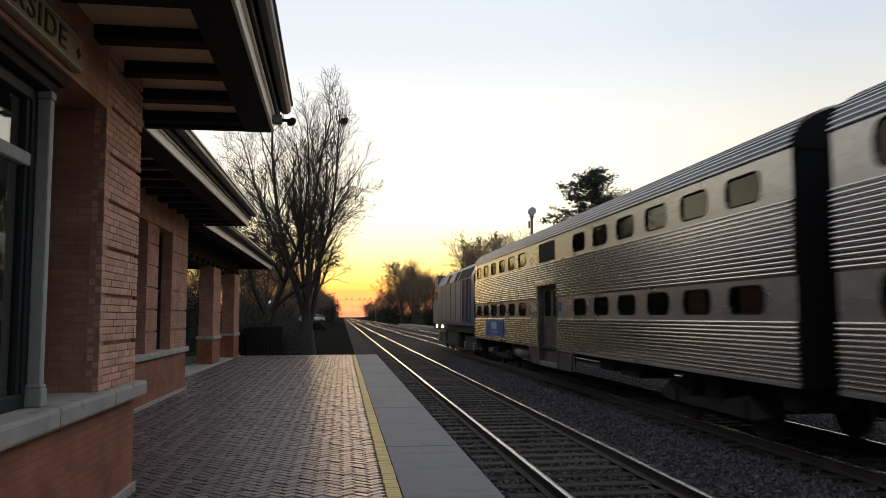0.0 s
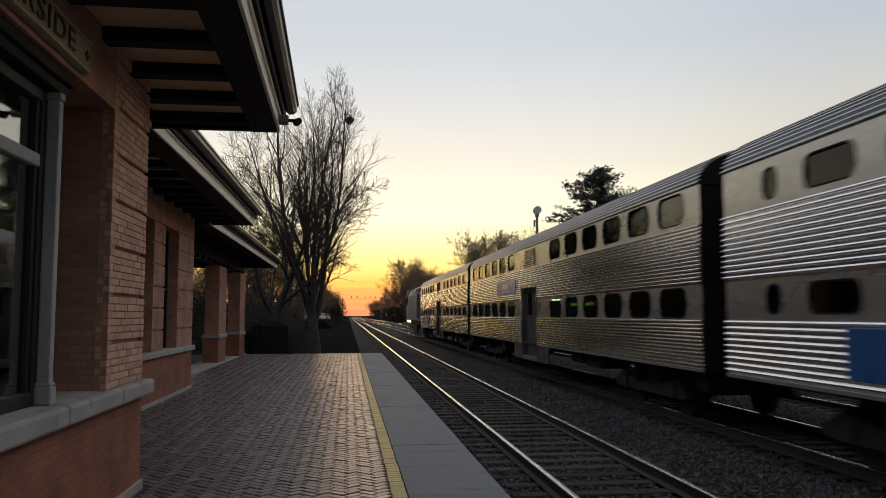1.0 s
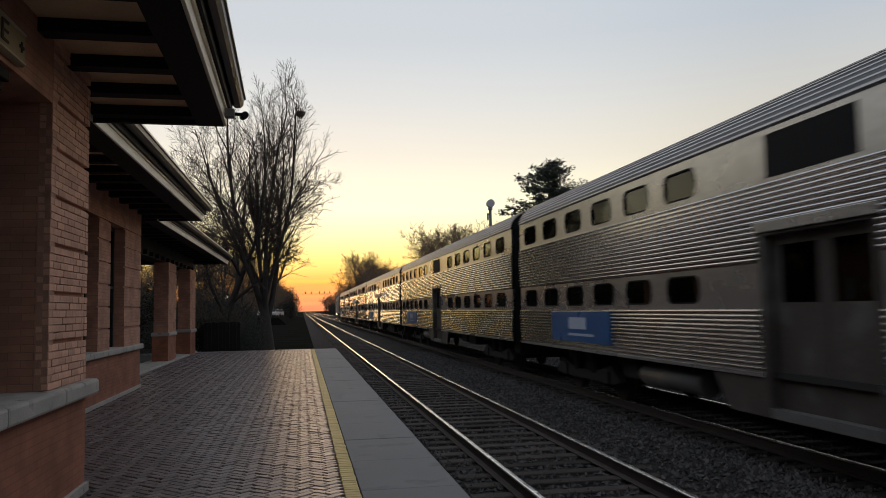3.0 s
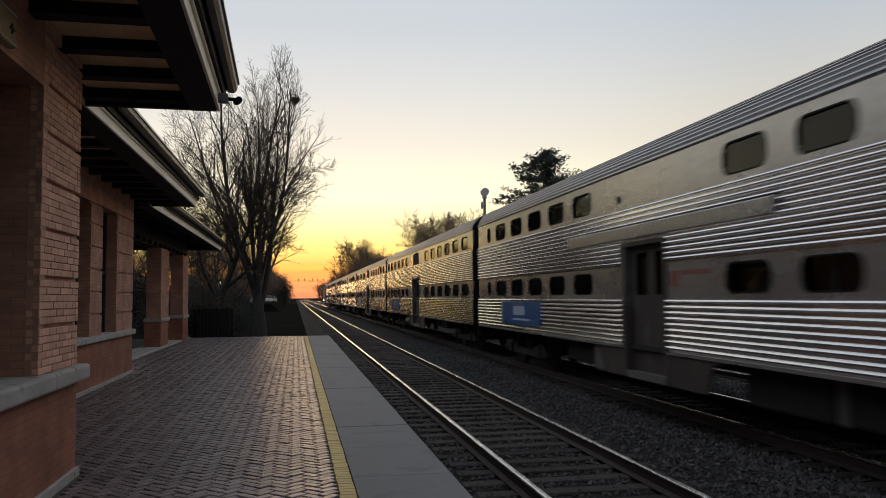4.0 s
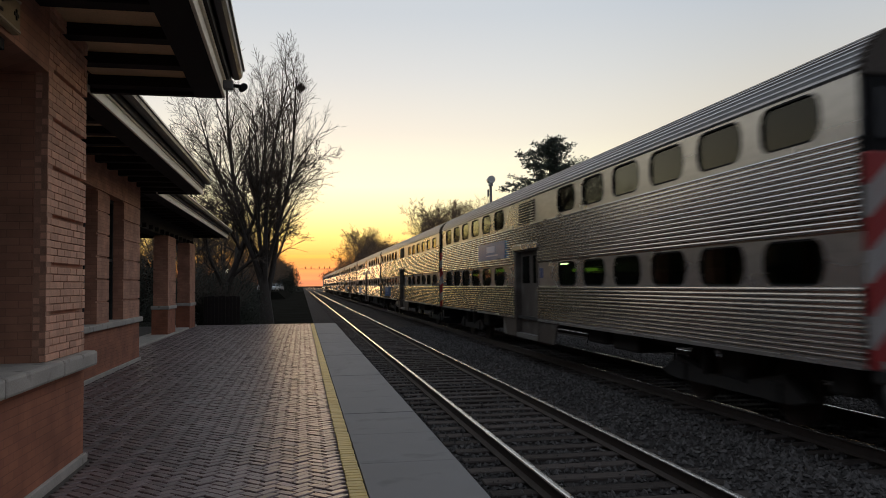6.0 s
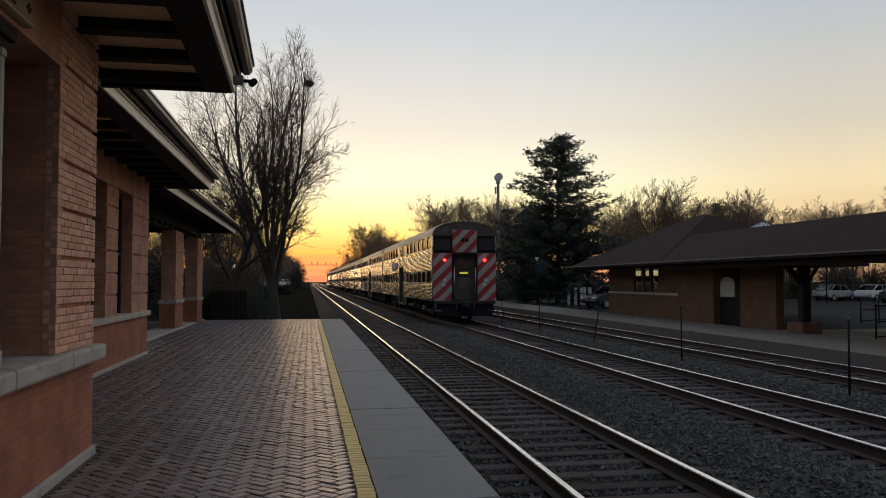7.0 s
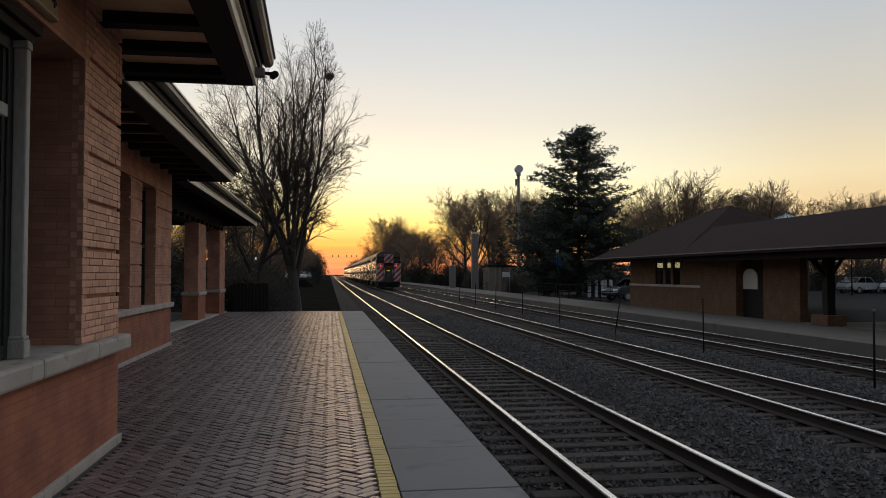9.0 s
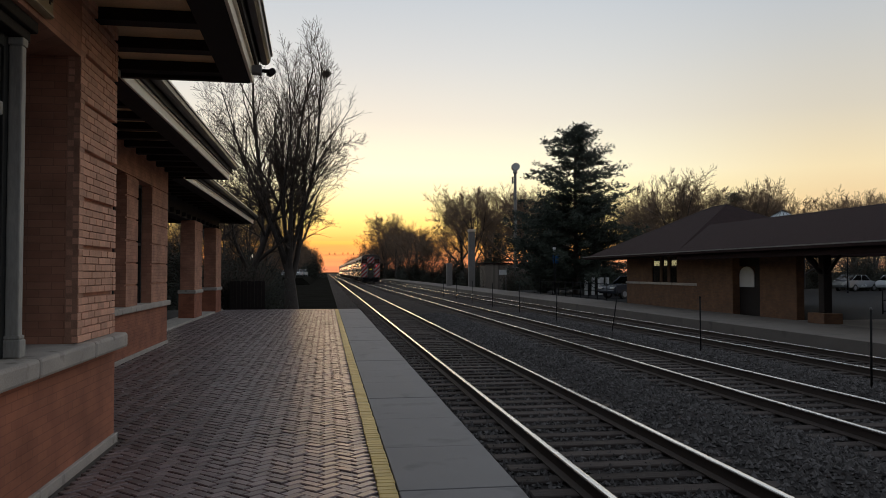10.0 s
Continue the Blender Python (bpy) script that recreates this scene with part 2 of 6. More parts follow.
M = {
    "glass_low": glass("dark_train_glass", (0.34, 0.46, 0.37), 1.50),
    "brick": material("red_brick", (0.58, 0.315, 0.215), 0.85, scale=9, vary=0.22, fine=120, bump=0.35, depth=0.004, obj=0.35, island=0.3),
    "brick_core": material("brick_mortar", (0.20, 0.10, 0.07), 0.9, scale=6, vary=0.2, fine=90, bump=0.3),
    "brick_wall": brick_material("brick_wall", (0.49, 0.245, 0.16), (0.40, 0.19, 0.125), (0.33, 0.17, 0.115)),
    "plinth": brick_material("painted_brick_plinth", (0.35, 0.128, 0.070), (0.29, 0.105, 0.060), (0.25, 0.095, 0.058)),
    "stone": material("limestone", (0.40, 0.36, 0.32), 0.85, scale=3, vary=0.22, fine=70, bump=0.4, depth=0.005, spots=((0.19, 0.17, 0.15), 4, 0.6)),
    "cream": material("cream_paint", (0.52, 0.44, 0.32), 0.6, scale=2, vary=0.12, fine=50, bump=0.1),
    "fascia": material("fascia_paint", (0.82, 0.74, 0.60), 0.55, scale=1.5, vary=0.14, fine=40, bump=0.1, spots=((0.30, 0.25, 0.19), 2.5, 0.66)),
    "soffit": material("soffit_boards", (0.66, 0.48, 0.29), 0.7, scale=3, vary=0.18, fine=40, bump=0.15),
    "darkwood": material("dark_brown_timber", (0.018, 0.014, 0.013), 0.7, scale=4, vary=0.3, fine=60, bump=0.2, spec=0.2),
    "frame": material("dark_green_frame", (0.012, 0.013, 0.013), 0.6, scale=4, vary=0.3, fine=60, bump=0.15),
    "post": material("weathered_grey_post", (0.36, 0.35, 0.32), 0.65, scale=5, vary=0.25, fine=60, bump=0.2, stretch=(1, 1, 0.2)),
    "roof": material("brown_shingles", (0.026, 0.015, 0.015), 0.95, scale=3, vary=0.3, fine=25, bump=0.5, depth=0.02, spec=0.12),
    "gutter": material("dark_gutter", (0.045, 0.035, 0.03), 0.4, scale=3, vary=0.2),
    "room": material("dim_room", (0.12, 0.10, 0.08), 0.9, scale=1),
    "letter": material("dark_lettering", (0.03, 0.025, 0.02), 0.6, scale=5),
    "sign": material("sign_board", (0.38, 0.29, 0.17), 0.6, scale=3, vary=0.15),
    "paver": material("brick_paver", (0.136, 0.097, 0.095), 0.40, scale=5, vary=0.28, fine=110, bump=0.35, depth=0.003, obj=0.45, island=0.45, spots=((0.19, 0.165, 0.16), 1.4, 0.62)),
    "sand": material("paver_joint", (0.06, 0.05, 0.045), 0.9, scale=8, vary=0.3, fine=90, bump=0.4),
    "concrete": material("platform_concrete", (0.175, 0.170, 0.170), 0.8, scale=1.1, vary=0.16, fine=140, bump=0.3, depth=0.003, spots=((0.135, 0.13, 0.13), 2.2, 0.58)),
    "old_concrete": material("worn_dark_concrete", (0.125, 0.112, 0.102), 0.9, scale=1.1, vary=0.2, fine=90, bump=0.3, depth=0.004, spots=((0.08, 0.075, 0.07), 1.3, 0.58), spec=0.2),
    "forecourt": material("worn_pale_concrete", (0.20, 0.18, 0.165), 0.9, scale=1.1, vary=0.2, fine=90, bump=0.3, depth=0.004, spots=((0.12, 0.11, 0.10), 1.3, 0.58), spec=0.2),
    "yellow": material("yellow_paint", (0.50, 0.36, 0.11), 0.6, scale=5, vary=0.2, fine=120, bump=0.3, depth=0.003, obj=0.2, spots=((0.34, 0.26, 0.12), 7, 0.60)),
    "railhead": material("polished_rail", (0.88, 0.86, 0.84), 0.24, 1.0, scale=3, vary=0.1, bump=0.02),
    "railweb": material("rusty_rail", (0.030, 0.020, 0.016), 0.8, scale=6, vary=0.3, bump=0.3),
    "tie": material("weathered_tie", (0.046, 0.038, 0.035), 0.9, scale=5, vary=0.35, fine=40, bump=0.7, depth=0.01, obj=0.4, stretch=(0.15, 1, 1), spec=0.15),
    "gravel": material("ballast_stone", (0.078, 0.073, 0.072), 0.85, scale=6, vary=0.3, fine=80, bump=0.4, island=0.6, spec=0.25),
    "bed": material("ballast_bed", (0.038, 0.034, 0.033), 1.0, scale=5, vary=0.35, fine=28, bump=1.0, depth=0.05, spec=0.08),
    "ground": material("dark_soil_grass", (0.017, 0.016, 0.013), 1.0, scale=0.4, vary=0.4, fine=9, bump=0.5, depth=0.05, spec=0.0),
    "asphalt": material("asphalt", (0.018, 0.018, 0.019), 0.95, scale=1, vary=0.2, fine=60, bump=0.3, spec=0.08),
    "steel": material("stainless_steel", (0.52, 0.51, 0.51), 0.16, 1.0, scale=1.1, vary=0.16, fine=22, bump=0, stretch=(1, 0.12, 1)),
    "steel_bright": material("bright_stainless_steel", (0.80, 0.80, 0.81), 0.16, 1.0, scale=1.3, vary=0.12, fine=22, bump=0, stretch=(1, 0.12, 1)),
    "roof_steel": material("dull_roof_steel", (0.40, 0.395, 0.40), 0.34, 0.9, scale=1.0, vary=0.18, fine=22, bump=0, stretch=(1, 0.12, 1)),
    "steel_flat": material("brushed_steel_panel", (0.44, 0.435, 0.43), 0.28, 0.8, scale=0.7, vary=0.20, fine=9, bump=0, stretch=(1, 0.4, 1)),
    "steel_dull": material("grey_steel_skirt", (0.078, 0.066, 0.058), 0.6, 0.0, spec=0.12, scale=1.5, vary=0.25, fine=25, bump=0.1, spots=((0.13, 0.12, 0.11), 1.5, 0.58)),
    "black": material("black_steel", (0.012, 0.012, 0.013), 0.75, scale=3, vary=0.3, fine=30, bump=0.2, spec=0.12),
    "under": material("grimy_underframe", (0.020, 0.018, 0.017), 0.85, scale=3, vary=0.4, fine=25, bump=0.3),
    "tank": material("grey_equipment", (0.15, 0.145, 0.14), 0.6, 0.3, scale=2, vary=0.3),
    "blue": material("blue_panel", (0.012, 0.090, 0.26), 0.30, scale=2, vary=0.12),
    "notice_blue": material("faded_blue_notice", (0.06, 0.09, 0.20), 0.5, scale=4, vary=0.2),
    "notice_red": material("faded_red_notice", (0.22, 0.06, 0.05), 0.5, scale=4, vary=0.2),
    "pale": material("pale_mark", (0.40, 0.47, 0.58), 0.5, scale=2, vary=0.1),
    "divider": material("green_partition", (0.035, 0.085, 0.035), 0.7, scale=2),
    "seat": material("car_interior", (0.045, 0.062, 0.05), 0.8, scale=2),
    "lining": material("car_ceiling_lining", (0.06, 0.07, 0.064), 0.85, scale=1.5, vary=0.2),
    "glass_train": glass("tinted_train_glass", (0.11, 0.23, 0.20), 1.42),
    "glass": glass("window_glass", (0.72, 0.76, 0.72), 3.4),
    "glass_car": glass("car_glass", (0.2, 0.22, 0.24), 1.6),
    "stripes": stripe_material("warning_stripes"),
    "red_lamp": glow("red_marker_lamp", (1.0, 0.03, 0.03), 9.0),
    "lamp_lit": glow("warm_lamp", (1.0, 0.85, 0.5), 10.0),
    "room_lit": glow("indoor_lamp_light", (1.0, 0.80, 0.45), 1.1),
    "lamp_dim": glow("dim_lantern", (1.0, 0.88, 0.6), 2.2),
    "strip_lit": glow("ceiling_strip_light", (0.60, 0.72, 0.08), 0.55),
    "sign_lit": glow("route_sign_light", (0.75, 0.62, 0.05), 0.45),
    "loco": material("loco_paint", (0.17, 0.165, 0.18), 0.5, 0.0, scale=1.5, vary=0.18, spec=0.15),
    "loco_blue": material("loco_blue", (0.025, 0.03, 0.10), 0.4, 0.1, scale=1.5, vary=0.15),
    "bark": material("dark_bark", (0.050, 0.040, 0.034), 0.95, scale=3, vary=0.3, fine=25, bump=0.6, depth=0.02),
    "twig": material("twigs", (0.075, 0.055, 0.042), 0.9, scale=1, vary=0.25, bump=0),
    # far crowns: warm backlight and haze put into a paler twig colour
    "twig_far": material("backlit_hazy_twigs", (0.17, 0.115, 0.075), 0.9, scale=1, vary=0.25, bump=0),
    "needle": material("conifer_needles", (0.020, 0.029, 0.017), 0.8, scale=1.5, vary=0.35, bump=0, island=0.5),
    "leaf": material("shrub_leaves", (0.030, 0.032, 0.022), 0.85, scale=1.5, vary=0.35, bump=0, island=0.5),
    "pole": material("weathered_pole", (0.16, 0.15, 0.14), 0.8, scale=4, vary=0.25),
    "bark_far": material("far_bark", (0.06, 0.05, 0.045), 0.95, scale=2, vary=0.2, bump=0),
    "tan_brick": brick_material("tan_brick", (0.16, 0.078, 0.036), (0.12, 0.058, 0.03), (0.10, 0.06, 0.04)),
    "board": material("weathered_boards", (0.16, 0.135, 0.11), 0.85, scale=2, vary=0.3, fine=30, bump=0.3, obj=0.4, stretch=(1, 1, 0.1)),
    "car_white": material("white_car_paint", (0.62, 0.64, 0.66), 0.25, scale=1, vary=0.05, bump=0),
    "car_dark": material("dark_car_paint", (0.03, 0.035, 0.045), 0.2, scale=1, vary=0.1, bump=0),
    "car_silver": material("silver_car_paint", (0.36, 0.38, 0.40), 0.25, 0.4, scale=1, vary=0.05, bump=0),
    "glazing": material("milky_glazing", (0.34, 0.40, 0.42), 0.15, scale=2, vary=0.15, bump=0),
    "rubber": material("rubber", (0.02, 0.02, 0.02), 0.8, scale=5),
    "plastic": material("white_plastic", (0.55, 0.55, 0.54), 0.5, scale=5, vary=0.1),
}


# ---------------------------------------------------------------- mesh helpers
def box(bm, x0, x1, y0, y1, z0, z1, bevel=0.0):
    v = [bm.verts.new(p) for p in ((x0, y0, z0), (x1, y0, z0), (x1, y1, z0), (x0, y1, z0), (x0, y0, z1), (x1, y0, z1), (x1, y1, z1), (x0, y1, z1))]
    fs = [bm.faces.new([v[i] for i in q]) for q in ((0, 3, 2, 1), (4, 5, 6, 7), (0, 1, 5, 4), (1, 2, 6, 5), (2, 3, 7, 6), (3, 0, 4, 7))]
    if bevel:
        bmesh.ops.bevel(bm, geom=list({e for f in fs for e in f.edges}), offset=bevel, segments=2, affect="EDGES", profile=0.5)
    return bm


def rod(bm, p0, p1, r0, r1=None, n=10, cap=True):
    """A tapered round bar between two points."""
    p0, p1 = Vector(p0), Vector(p1)
    r1 = r0 if r1 is None else r1
    d = (p1 - p0).normalized()
    a = d.orthogonal().normalized()
    c = d.cross(a)
    rings = [[bm.verts.new(p + (a * math.cos(k) + c * math.sin(k)) * r) for k in (2 * math.pi * i / n for i in range(n))] for p, r in ((p0, r0), (p1, r1))]
    for i in range(n):
        f = bm.faces.new((rings[0][i], rings[0][(i + 1) % n], rings[1][(i + 1) % n], rings[1][i]))
        f.smooth = True
    if cap:
        bm.faces.new(rings[0][::-1])
        bm.faces.new(rings[1])
    return bm


def prism(bm, pts, axis, a, b):
    """A closed outline pushed along an axis; for "y" the outline is (x, z), for "x" (y, z), for "z" (x, y)."""
    def at(p, k):
        return {"y": (p[0], k, p[1]), "x": (k, p[0], p[1]), "z": (p[0], p[1], k)}[axis]
    r0, r1 = [bm.verts.new(at(p, a)) for p in pts], [bm.verts.new(at(p, b)) for p in pts]
    n = len(pts)
    for i in range(n):
        bm.faces.new((r0[i], r0[(i + 1) % n], r1[(i + 1) % n], r1[i]))
    bm.faces.new(r0[::-1])
    bm.faces.new(r1)
    bmesh.ops.recalc_face_normals(bm, faces=bm.faces[:])
    return bm


def sheet(bm, pts, a, b):
    """An open outline (x, z) pushed along y."""
    r0, r1 = [bm.verts.new((p[0], a, p[1])) for p in pts], [bm.verts.new((p[0], b, p[1])) for p in pts]
    for i in range(len(pts) - 1):
        bm.faces.new((r0[i], r0[i + 1], r1[i + 1], r1[i]))
    return bm


def part(name, bm, mat, parent=None, label="", kind=""):
    me = bpy.data.meshes.new(name)
    bm.to_mesh(me)
    bm.free()
    me.materials.append(mat)
    ob = new(name, me)
    ob.parent = parent
    if label:
        ob["label"] = label
    if kind:
        ob["kind"] = kind
    return ob


def raw(name, verts, faces, mat, parent=None, smooth=False):
    me = bpy.data.meshes.new(name)
    me.from_pydata(verts, [], faces)
    if smooth:
        me.polygons.foreach_set("use_smooth", [True] * len(me.polygons))
    me.materials.append(mat)
    ob = new(name, me)
    ob.parent = parent
    return ob


def thing(name, label, category, at=None, group="", kind=""):
    ob = new(name)
    ob.empty_display_size = 0.1
    if at is not None:
        ob.matrix_basis = at
    return tagged(ob, label, category, group, kind)


def B():
    return bmesh.new()


def single(name, bm, mat, label, category, kind="", at=None, group=""):
    ob = part(name, bm, mat)
    if at is not None:
        ob.matrix_basis = at
    return tagged(ob, label, category, group, kind)


# ---------------------------------------------------------------- ground, tracks, platforms
PLAT = 0.2          # platform top above the rail heads
EDGE = -1.64        # platform edge
PLAT_END = 36.9
TRACKS = (0.0, 4.2, 8.4)

bm = B()
bmesh.ops.create_grid(bm, x_segments=2, y_segments=2, size=1.0)
bmesh.ops.scale(bm, vec=(2200, 2200, 1), verts=bm.verts)
bmesh.ops.translate(bm, vec=(0, 900, -0.34), verts=bm.verts)
single("ground", bm, M["ground"], "dark soil and winter grass beside the railway", "ground", "structure")


def ballast():
    bm = B()
    xs = [-2.5, -1.9, -1.5, -1.1, 0, 1.1, 1.7, 2.1, 2.5, 3.1, 4.2, 5.3, 5.9, 6.3, 6.7, 7.3, 8.4, 9.5, 10.0]
    zs = [-0.345, -0.24, -0.22, -0.21, -0.215, -0.21, -0.15, -0.12, -0.15, -0.21, -0.215, -0.21, -0.13, -0.11, -0.13, -0.21, -0.215, -0.21, -0.2]
    sheet(bm, list(zip(xs, zs)), -25, 900)
    single("ballast_bed", bm, M["bed"], "dark crushed stone ballast under the tracks", "ballast", "structure")
    rng = np.random.default_rng(4)
    n = 84000
    y = np.where(rng.random(n) < 0.16, rng.uniform(-4, 4.5, n), 4.5 + 34 * rng.random(n) ** 1.7)
    x = rng.uniform(-1.62, 9.9, n)
    z = np.interp(x, xs, zs)
    oct_v = np.array([(1, 0, 0), (-1, 0, 0), (0, 1, 0), (0, -1, 0), (0, 0, 1), (0, 0, -1)], float)
    oct_f = np.array([(0, 2, 4), (2, 1, 4), (1, 3, 4), (3, 0, 4), (2, 0, 5), (1, 2, 5), (3, 1, 5), (0, 3, 5)])
    keep = np.ones(n, bool)
    for c in TRACKS:
        for s in (-0.75, 0.75):
            keep &= abs(x - c - s) > 0.09
    # between the rails the stones lie in the cribs and only strew the ties
    for c in TRACKS:
        inside = abs(x - c) < 1.25
        on_tie = ((y / 0.52) % 1.0) < 0.46
        keep &= ~(inside & on_tie & (rng.random(n) > 0.10))
    x, y, z = x[keep], y[keep], z[keep]
    n = len(x)
    size = rng.uniform(0.018, 0.042, n)
    v = oct_v[None] * (size[:, None, None] * rng.uniform(0.6, 1.25, (n, 6, 3)))
    v += rng.normal(0, 0.25, (n, 6, 3)) * size[:, None, None]
    v += np.stack([x, y, z + 0.010], 1)[:, None]
    f = (oct_f[None] + 6 * np.arange(n)[:, None, None]).reshape(-1, 3)
    ob = raw("ballast_stones", v.reshape(-1, 3).tolist(), f.tolist(), M["gravel"])
    tagged(ob, "loose grey crushed stones between the rails", "ballast", kind="stuff")


ballast()


def track(x, label):
    tr = thing("railway_track", label, "railway track", pose(x, 0, 0), "parallel tracks")
    prof = [(-0.07, -0.172), (0.07, -0.172), (0.07, -0.160), (0.012, -0.135), (0.012, -0.045), (0.034, -0.035), (0.034, -0.004), (-0.034, -0.004), (-0.034, -0.035), (-0.012, -0.045), (-0.012, -0.135), (-0.07, -0.160)]
    head = [(-0.0355, -0.020), (0.0355, -0.020), (0.0355, -0.010), (0.029, -0.002), (0.016, 0.0), (-0.016, 0.0), (-0.029, -0.002), (-0.0355, -0.010)]
    for s in (-0.7525, 0.7525):
        bm = B()
        prism(bm, [(s + a, b) for a, b in prof], "y", -25, 900)
        rail = part("rail", bm, M["railweb"], tr, "rust-brown steel rail")
        bm = B()
        prism(bm, [(s + a, b) for a, b in head], "y", -25, 900)
        part("running_surface", bm, M["railhead"], rail, "polished bright rail head")
    return tr


track_things = [track(TRACKS[0], "railway track with polished rails beside the brick platform"),
                track(TRACKS[1], "middle railway track with polished rails on dark ballast"),
                track(TRACKS[2], "railway track beside the far platform")]


def near_platform():
    plat = thing("platform", "low station platform of brick pavers with a concrete edge", "platform", pose(0, 0, PLAT), kind="structure")
    bm = B()
    box(bm, -14.0, EDGE - 0.99, -12, PLAT_END, -0.55, -0.018)
    part("platform_base", bm, M["sand"], plat)
    # concrete edge, slab by slab
    y = -12.0
    k = 0
    while y < PLAT_END - 0.1:
        y1 = min(y + 1.52, PLAT_END)
        bm = B()
        box(bm, EDGE - 0.975, EDGE, y + 0.006, y1 - 0.006, -0.5, -0.002 * (k % 3), 0.008)
        part("edge_slab", bm, M["concrete"], plat)
        y, k = y1, k + 1
    return plat


platform = near_platform()

# far platform
bm = B()
box(bm, 10.05, 13.4, -10, 190, -0.5, 0.2, 0.01)
single("far_platform", bm, M["old_concrete"], "low concrete platform on the opposite side of the tracks", "platform", "structure")
bm = B()
box(bm, 13.4, 60, 10, 75, -0.4, 0.14)
single("car_park", bm, M["asphalt"], "dark asphalt car park behind the opposite station", "car park", "structure")
bm = B()
box(bm, -60, -14.05, -20, 140, -0.5, 0.10)
single("street", bm, M["asphalt"], "dark asphalt street behind the station", "street", "structure")


# ---------------------------------------------------------------- the brick station
def eave_roof(name, x_wall, x_eave, y0, y1, z_soffit, rafters, label, far_end=True, skew=0.0):
    """Broad overhanging roof: soffit boards, dark rafters, pale fascia, dark gutter, shingled slope."""
    r = thing(name, label, "roof", kind="structure")
    # skew: the eave runs a little out of line with the tracks, turned about its far corner
    r.matrix_basis = Matrix.Translation((x_eave, y1, 0)) @ pose(0, 0, 0, 0, 0, skew) @ Matrix.Translation((-x_eave, -y1, 0))
    bm = B()
    box(bm, x_wall - 0.6, x_eave - 0.02, y0, y1 - 0.03, z_soffit + 0.13, z_soffit + 0.16)
    part("soffit", bm, M["soffit"], r, "brown boarded soffit")
    ys = np.arange(y1 - 0.12, y0, -rafters)
    for y in ys:
        bm = B()
        box(bm, x_wall - 0.3, x_eave - 0.10, y - 0.20, y + 0.0, z_soffit + 0.01, z_soffit + 0.13, 0.006)
        part("rafter", bm, M["darkwood"], r)
    bm = B()
    box(bm, x_eave - 0.36, x_eave - 0.036, y0, y1 - 0.005, z_soffit - 0.035, z_soffit + 0.12, 0.01)
    part("edge_beam", bm, M["darkwood"], r, "dark painted edge beam")
    bm = B()
    box(bm, x_eave - 0.034, x_eave, y0, y1, z_soffit - 0.03, z_soffit + 0.12, 0.006)
    box(bm, x_eave - 0.04, x_eave + 0.03, y0, y1 + 0.01, z_soffit + 0.10, z_soffit + 0.15, 0.006)
    part("fascia", bm, M["fascia"], r, "pale cream painted fascia board")
    bm = B()
    box(bm, x_eave + 0.03, x_eave + 0.07, y0, y1 + 0.01, z_soffit + 0.13, z_soffit + 0.26, 0.006)
    part("fascia_shadow_board", bm, M["darkwood"], r)
    gut = [(x_eave + 0.07 + 0.14 * a, z_soffit + 0.22 + 0.12 * b) for a, b in ((0, 1.0), (0, 0.25), (0.25, 0.0), (0.7, 0.02), (0.95, 0.35), (1.0, 0.9), (1.12, 0.95), (1.12, 1.05), (0.9, 1.05), (0.85, 0.4), (0.6, 0.15), (0.3, 0.15), (0.12, 0.35), (0.12, 1.0))]
    bm = B()
    prism(bm, gut, "y", y0, y1 + 0.04)
    part("gutter", bm, M["gutter"], r, "dark metal gutter")
    bm = B()
    box(bm, x_eave + 0.205, x_eave + 0.232, y0, y1 + 0.05, z_soffit + 0.335, z_soffit + 0.365)
    part("drip_edge", bm, M["fascia"], r, "pale drip edge")
    rise = 0.52
    run = 6.0
    xo = x_eave + 0.16
    zo = z_soffit + 0.36
    bm = B()
    # hipped towards the far end
    a = [bm.verts.new(p) for p in ((xo, y0, zo), (xo, y1 + 0.05, zo), (xo - run, y1 + 0.05 - (run if far_end else 0), zo + run * rise), (xo - run, y0, zo + run * rise))]
    b = [bm.verts.new((v.co.x, v.co.y - 0.001, v.co.z - 0.10)) for v in a]
    bm.faces.new(a)
    bm.faces.new(b[::-1])
    for i in range(4):
        bm.faces.new((a[i], b[i], b[(i + 1) % 4], a[(i + 1) % 4]))
    c = [bm.verts.new(p) for p in ((xo, y1 + 0.05, zo), (xo - 2 * run, y1 + 0.05, zo), (xo - run, y1 + 0.05 - (run if far_end else 0), zo + run * rise))]
    bm.faces.new(c)
    d = [bm.verts.new(p) for p in ((xo - 2 * run, y0, zo), (xo - 2 * run, y1 + 0.05, zo), (xo - run, y1 + 0.05 - (run if far_end else 0), zo + run * rise), (xo - run, y0, zo + run * rise))]
    bm.faces.new(d[::-1])
    part("shingle_slope", bm, M["roof"], r)
    # the overhang turns the corner at the far end
    if far_end:
        bm = B()
        box(bm, x_wall - 9, x_eave - 0.10, y1 - 0.10, y1, z_soffit - 0.03, z_soffit + 0.36, 0.008)
        part("end_fascia", bm, M["darkwood"], r)
    return r


XA, XB, XC = -5.34, -7.02, -8.0
ZS = 4.32
wall_a = thing("wall_near_pavilion", "red brick pavilion wall with a rusticated pier and stone sill", "wall", kind="structure")
WIN0, WIN1 = 2.6, 7.30       # the window's opening along the wall
A_END = 8.53


